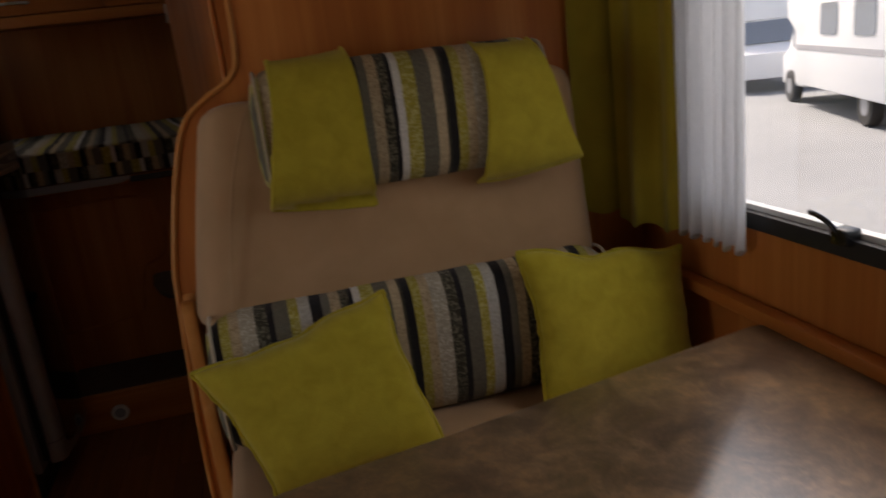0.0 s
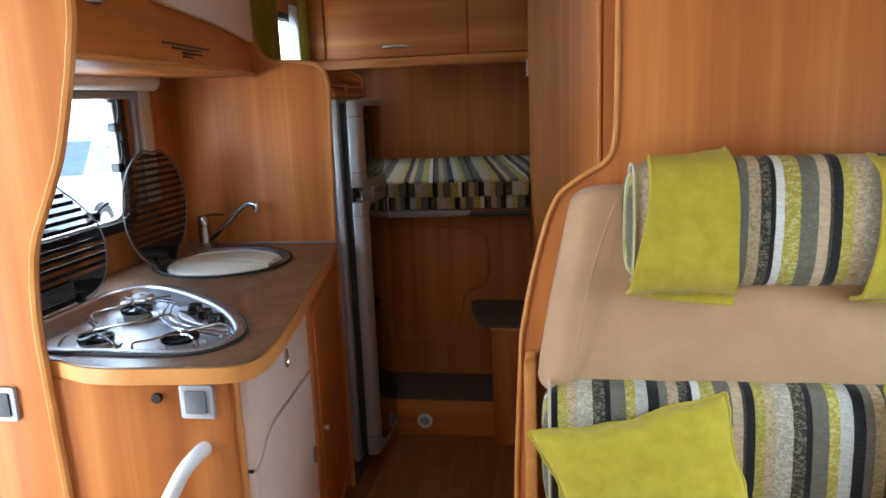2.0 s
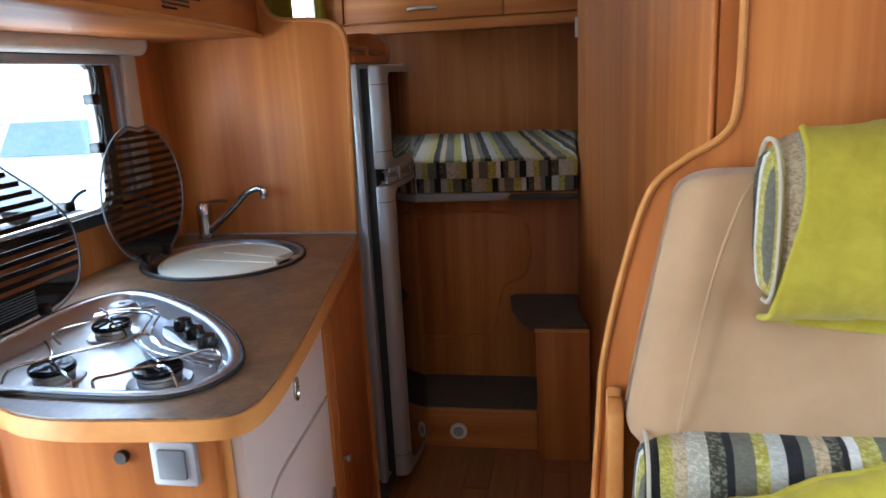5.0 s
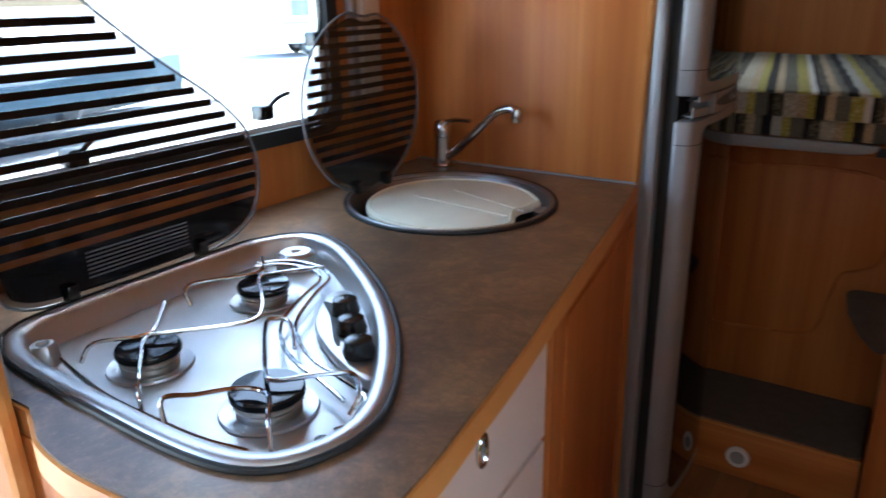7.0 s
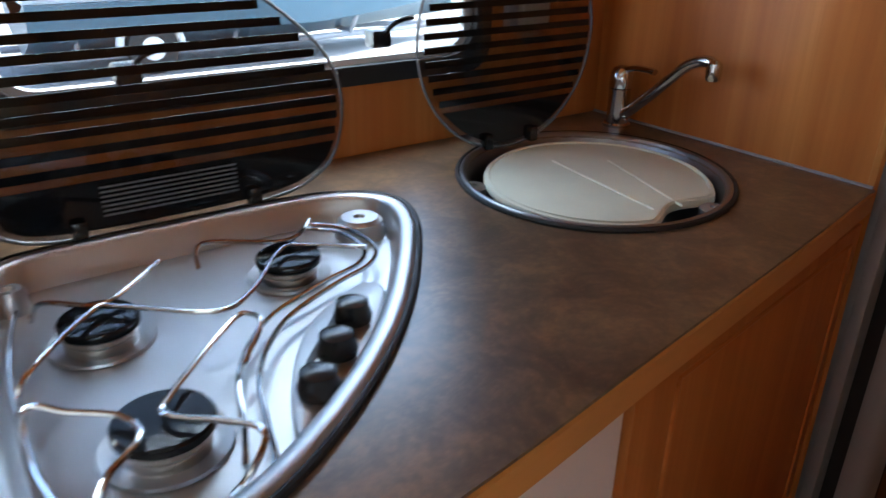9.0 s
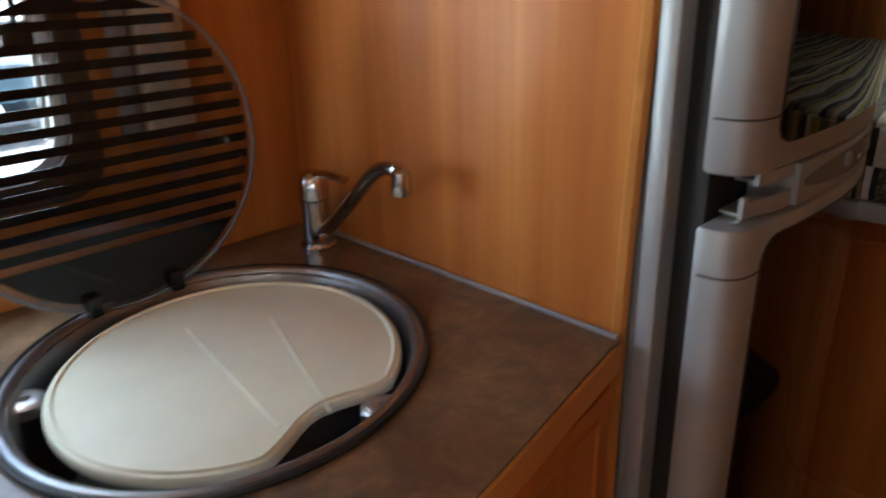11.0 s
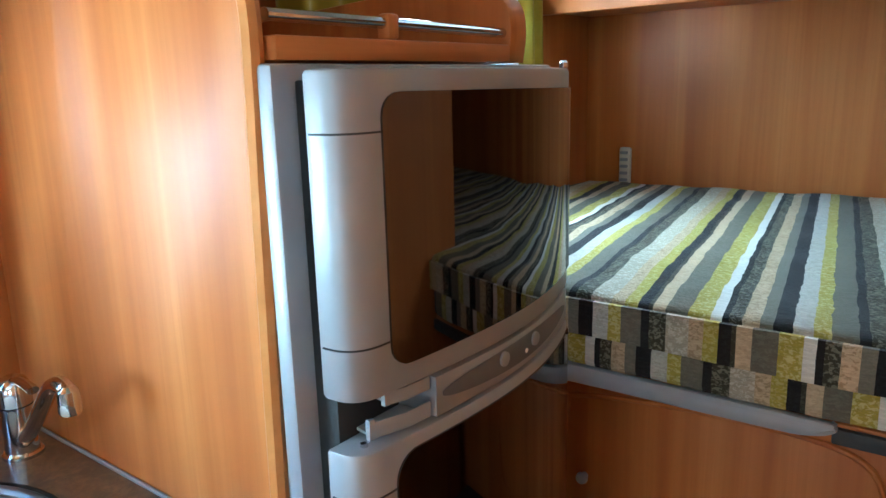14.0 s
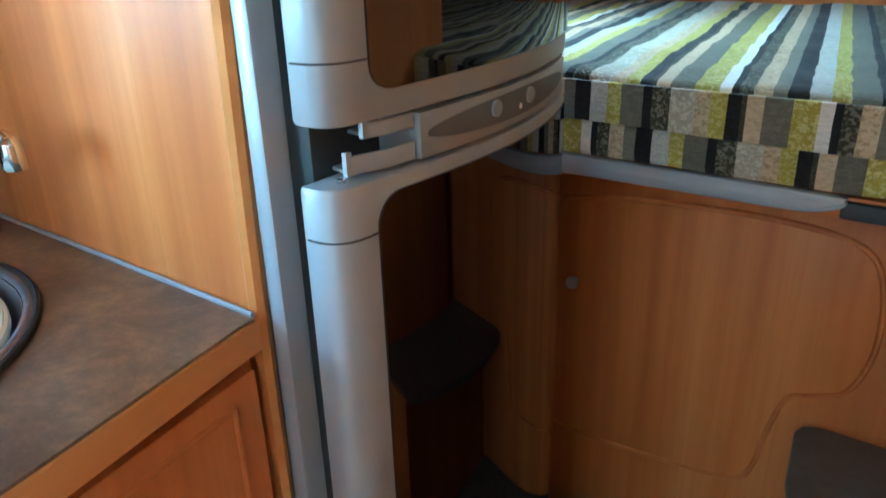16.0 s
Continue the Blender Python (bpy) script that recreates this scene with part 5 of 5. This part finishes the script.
TT = [(0.31, 0.40), (0.335, 0.530), (0.375, 0.568), (0.60, 0.608), (0.90, 0.665), (1.165, 0.718), (1.232, 0.728), (1.255, 0.695), (1.26, 0.5), (1.26, -0.05), (1.255, -0.13), (1.22, -0.15), (0.5, -0.15), (0.35, -0.14), (0.315, -0.10), (0.31, 0.1)]
TT = curve2(TT, 4)
part("top", prism(TT, 0.735, 0.760, "z", 0.004), STONE, table, "brown stone-look table top")
part("edge_band", tube([(u, v, 0.7475) for u, v in TT], 0.0105, 8, 1, True), STONE, table)
part("leg", lathe([(0.16, 0.0), (0.16, 0.012), (0.04, 0.03), (0.034, 0.70), (0.06, 0.734)], (0.8, 0.2, 0), 28), SILVER, table, "round metal pedestal leg")

# ---- right wall fittings ----
solo("trim_window_ledge", box(1.234, XR - 0.001, -0.6, 1.186, 0.755, 0.785, 0.008), WOOD_Y, "wooden ledge along the right wall", "trim", "structure")
curtain("sheer_curtain", SHEER, (1.240, 0.772), (1.240, 0.985), 0.880, 1.985, 6, 0.014, "white sheer curtain beside the dinette window")
curtain("curtain", OLIVE, (1.250, 0.990), (1.195, 1.158), 0.872, 1.985, 2, 0.010, "olive green curtain beside the dinette window")
curtain("curtain", OLIVE, (1.10, 1.168), (1.225, 1.180), 0.90, 1.985, 1, 0.006, "olive green curtain in the corner behind the bench")

# ---- entrance door frame ----
frame_ob = tagged(new("door_1"), "open entrance door frame with a black seal", "door", kind="structure")
frame_ob.location = (XL, 0.4, 0)
y0, y1, z0, z1 = DOOR
part("jamb", box(XL - 0.038, XL + 0.02, y1 + 0.001, y1 + 0.045, 0.0, z1, 0.012), CREAMPL, frame_ob, "rounded cream door jamb")
part("jamb", box(XL - 0.038, XL + 0.02, y0 - 0.05, y0 - 0.001, 0.0, z1, 0.012), CREAMPL, frame_ob, "rounded cream door jamb")
part("head", box(XL - 0.038, XL + 0.02, y0 - 0.05, y1 + 0.05, z1 + 0.001, z1 + 0.05, 0.012), CREAMPL, frame_ob)
part("seal", box(XL - 0.039, XL - 0.028, y1 - 0.012, y1 + 0.0005, 0.0, z1, 0.003), RUBBER, frame_ob, "black door seal")
lock = thing("door_lock", (XL + 0.02, 0.86, 0.73), "white plastic door lock housing", "lock")
part("housing", box(XL + 0.021, XL + 0.078, 0.834, 0.878, 0.730, 0.880, 0.016, seg=4), WHITEPL, lock)


# ---- outside ----
def camper(name, at, turn, length, label):
    """A parked white motorhome: body, cab, windows, lamps and wheels."""
    c = thing(name, (0, 0, 0), label, "motorhome")
    h = 2.15
    shell = [(-length / 2, 0.45), (length / 2 - 1.5, 0.45), (length / 2 - 1.5, 1.5), (length / 2 - 0.9, 1.75), (length / 2 - 0.9, 2.3), (length / 2 - 1.3, 0.45 + h), (-length / 2 + 0.15, 0.45 + h), (-length / 2, 2.4)]
    part("body", prism(shell, -1.1, 1.1, "y", 0.06), PAINT, c, "white coachbuilt body")
    cab = [(length / 2 - 1.5, 0.35), (length / 2, 0.35), (length / 2, 0.95), (length / 2 - 0.5, 1.15), (length / 2 - 0.95, 1.74), (length / 2 - 1.5, 1.74)]
    part("cab", prism(cab, -0.95, 0.95, "y", 0.06), PAINT, c, "white cab")
    part("windscreen", prism([(length / 2 - 0.47, 1.19), (length / 2 - 0.91, 1.71), (length / 2 - 0.95, 1.71), (length / 2 - 0.53, 1.17)], -0.85, 0.85, "y"), VANGLASS, c, "dark windscreen")
    for s in (-1, 1):
        for x in (-length / 2 + 0.9, -length / 2 + 2.6):
            w = part("window", prism(round_rect(x - 0.45, x + 0.45, 1.45, 2.0, 0.08), s * 1.1, s * 1.115, "y"), VANGLASS, c, "dark side window")
        part("cab_window", prism(round_rect(length / 2 - 1.4, length / 2 - 0.85, 1.15, 1.6, 0.06), s * 0.95, s * 0.96, "y"), VANGLASS, c, "dark cab window")
        part("tail_lamp", box(-length / 2 - 0.02, -length / 2 + 0.01, s * 0.95 - 0.07, s * 0.95 + 0.07, 0.75, 1.05, 0.01), RED, c, "red tail lamp")
        for x in (-length / 2 + 1.1, length / 2 - 0.75):
            wh = part("wheel", lathe([(0.18, -0.1), (0.32, -0.1), (0.34, -0.07), (0.34, 0.07), (0.32, 0.1), (0.18, 0.1)], (x, s * 0.9, 0.34), 28, "y"), TYRE, c, "black tyre")
            part("rim", lathe([(0.17, -0.104), (0.18, 0.0), (0.17, 0.104)], (x, s * 0.9, 0.34), 20, "y"), SILVER, wh, "silver rim")
    part("rear_window", prism(round_rect(-0.6, 0.6, 1.5, 2.0, 0.08), -length / 2 - 0.012, -length / 2 + 0.001, "x"), VANGLASS, c, "dark rear window")
    part("bumper", box(-length / 2 - 0.05, -length / 2 + 0.05, -1.05, 1.05, 0.42, 0.68, 0.04), PAINT, c)
    part("stripe", box(-length / 2 + 0.1, length / 2 - 1.6, -1.108, 1.108, 1.15, 1.25), GREYTRIM, c, "grey body stripe")
    c.matrix_basis = pose(at[0], at[1], -0.75, 0, 0, turn)
    return c


camper("motorhome", (11.75, 10.9), 65, 6.2, "parked white motorhome seen through the dinette window")
camper("motorhome", (14.3, 18.0), 245, 5.8, "white motorhome parked further off in the yard")
camper("motorhome", (-8.5, 13.0), 275, 5.6, "white motorhome parked beside the kitchen window")
camper("motorhome", (-20.0, 24.0), 60, 6.0, "white motorhome at the back of the yard")
boat = thing("boat", (-11.6, 6.0, -0.75), "white and blue boat on a trailer in the yard", "boat")
HULL = [(-1.15, 0.85), (-0.95, 0.35), (0.0, 0.0), (0.95, 0.35), (1.15, 0.85)]


def hull(z0, grow, high, y0, y1):
    """A boat hull with a raked bow, from stern y0 to bow y1."""
    bm = bmesh.new()
    rings = []
    for i in range(19):
        f = i / 18
        taper = 1 - 0.93 * max(0, (f - 0.5) / 0.5) ** 2.2
        lift = 0.5 * max(0, f - 0.55)
        rings.append([bm.verts.new((-11.6 + u * grow * taper, y0 + (y1 - y0) * f, z0 + v * high + lift)) for u, v in HULL])
    for a, b in zip(rings, rings[1:]):
        for k in range(len(a) - 1):
            bm.faces.new((a[k], a[k + 1], b[k + 1], b[k]))
        bm.faces.new((a[-1], a[0], b[0], b[-1]))
    bm.faces.new(rings[0]), bm.faces.new(rings[-1])
    return bm


part("hull", hull(-0.52, 1.0, 0.9, 2.2, 9.4), BLUE, boat, "blue hull")
part("topsides", hull(-0.10, 1.06, 1.0, 2.2, 9.5), PAINT, boat, "white topsides")
part("cabin", prism(curve2([(3.2, 0.70), (3.3, 1.35), (3.8, 1.50), (5.2, 1.45), (6.2, 0.95), (6.6, 0.70)], 4), -12.3, -10.9, "x", 0.08), PAINT, boat, "white cabin")
for x in (-11.0, -12.2):
    part("beam", tube([(x, 2.0, -0.50), (x, 5.5, -0.50), (-11.6, 10.4, -0.5)], 0.05, 8, 4), GREYTRIM, boat, "grey trailer beam")
part("axle", tube([(-12.5, 3.7, -0.42), (-11.6, 3.7, -0.42), (-10.75, 3.7, -0.42)], 0.05, 8, 1), GREYTRIM, boat, "grey trailer axle")
for y in (2.8, 5.0, 7.0):
    part("cradle", tube([(-12.4, y, -0.1), (-12.1, y, -0.45), (-11.1, y, -0.45), (-10.8, y, -0.1)], 0.04, 8, 1), GREYTRIM, boat, "grey cradle arm")
for x in (-10.75, -12.5):
    wh = part("wheel", lathe([(0.16, -0.1), (0.33, -0.1), (0.35, -0.06), (0.35, 0.06), (0.33, 0.1), (0.16, 0.1)], (x, 3.7, -0.40), 28, "x"), TYRE, boat, "black trailer wheel")
    part("rim", lathe([(0.16, -0.104), (0.17, 0.0), (0.16, 0.104)], (x, 3.7, -0.40), 20, "x"), WHITEPL, wh, "white wheel rim")
    part("mudguard", tube([(x, 3.28, -0.35), (x, 3.4, 0.0), (x, 3.7, 0.08), (x, 4.0, 0.0), (x, 4.12, -0.35)], 0.06, 8, 4), WHITEPL, boat, "white mudguard")

# ---- floor planks ----
meshes = {}


def plank(x, y, length):
    key = round(length, 2)
    if key not in meshes:
        meshes[key] = mesh_of("plank", box(-0.0455, 0.0455, 0, length, -0.004, 0.0, 0.0012, seg=1), PLANK)
    ob = new("plank", meshes[key])
    ob.location = (x, y, 0)
    ob.parent = floor


x, col = XL + 0.047, 0
while x < XR - 0.04:
    y = -1.0 + (0.0, -0.45, -0.2, -0.7, -0.33)[col % 5]
    while y < 2.85:
        n = 0.9
        plank(x, y, n - 0.0012)
        y += n
    x, col = x + 0.0922, col + 1
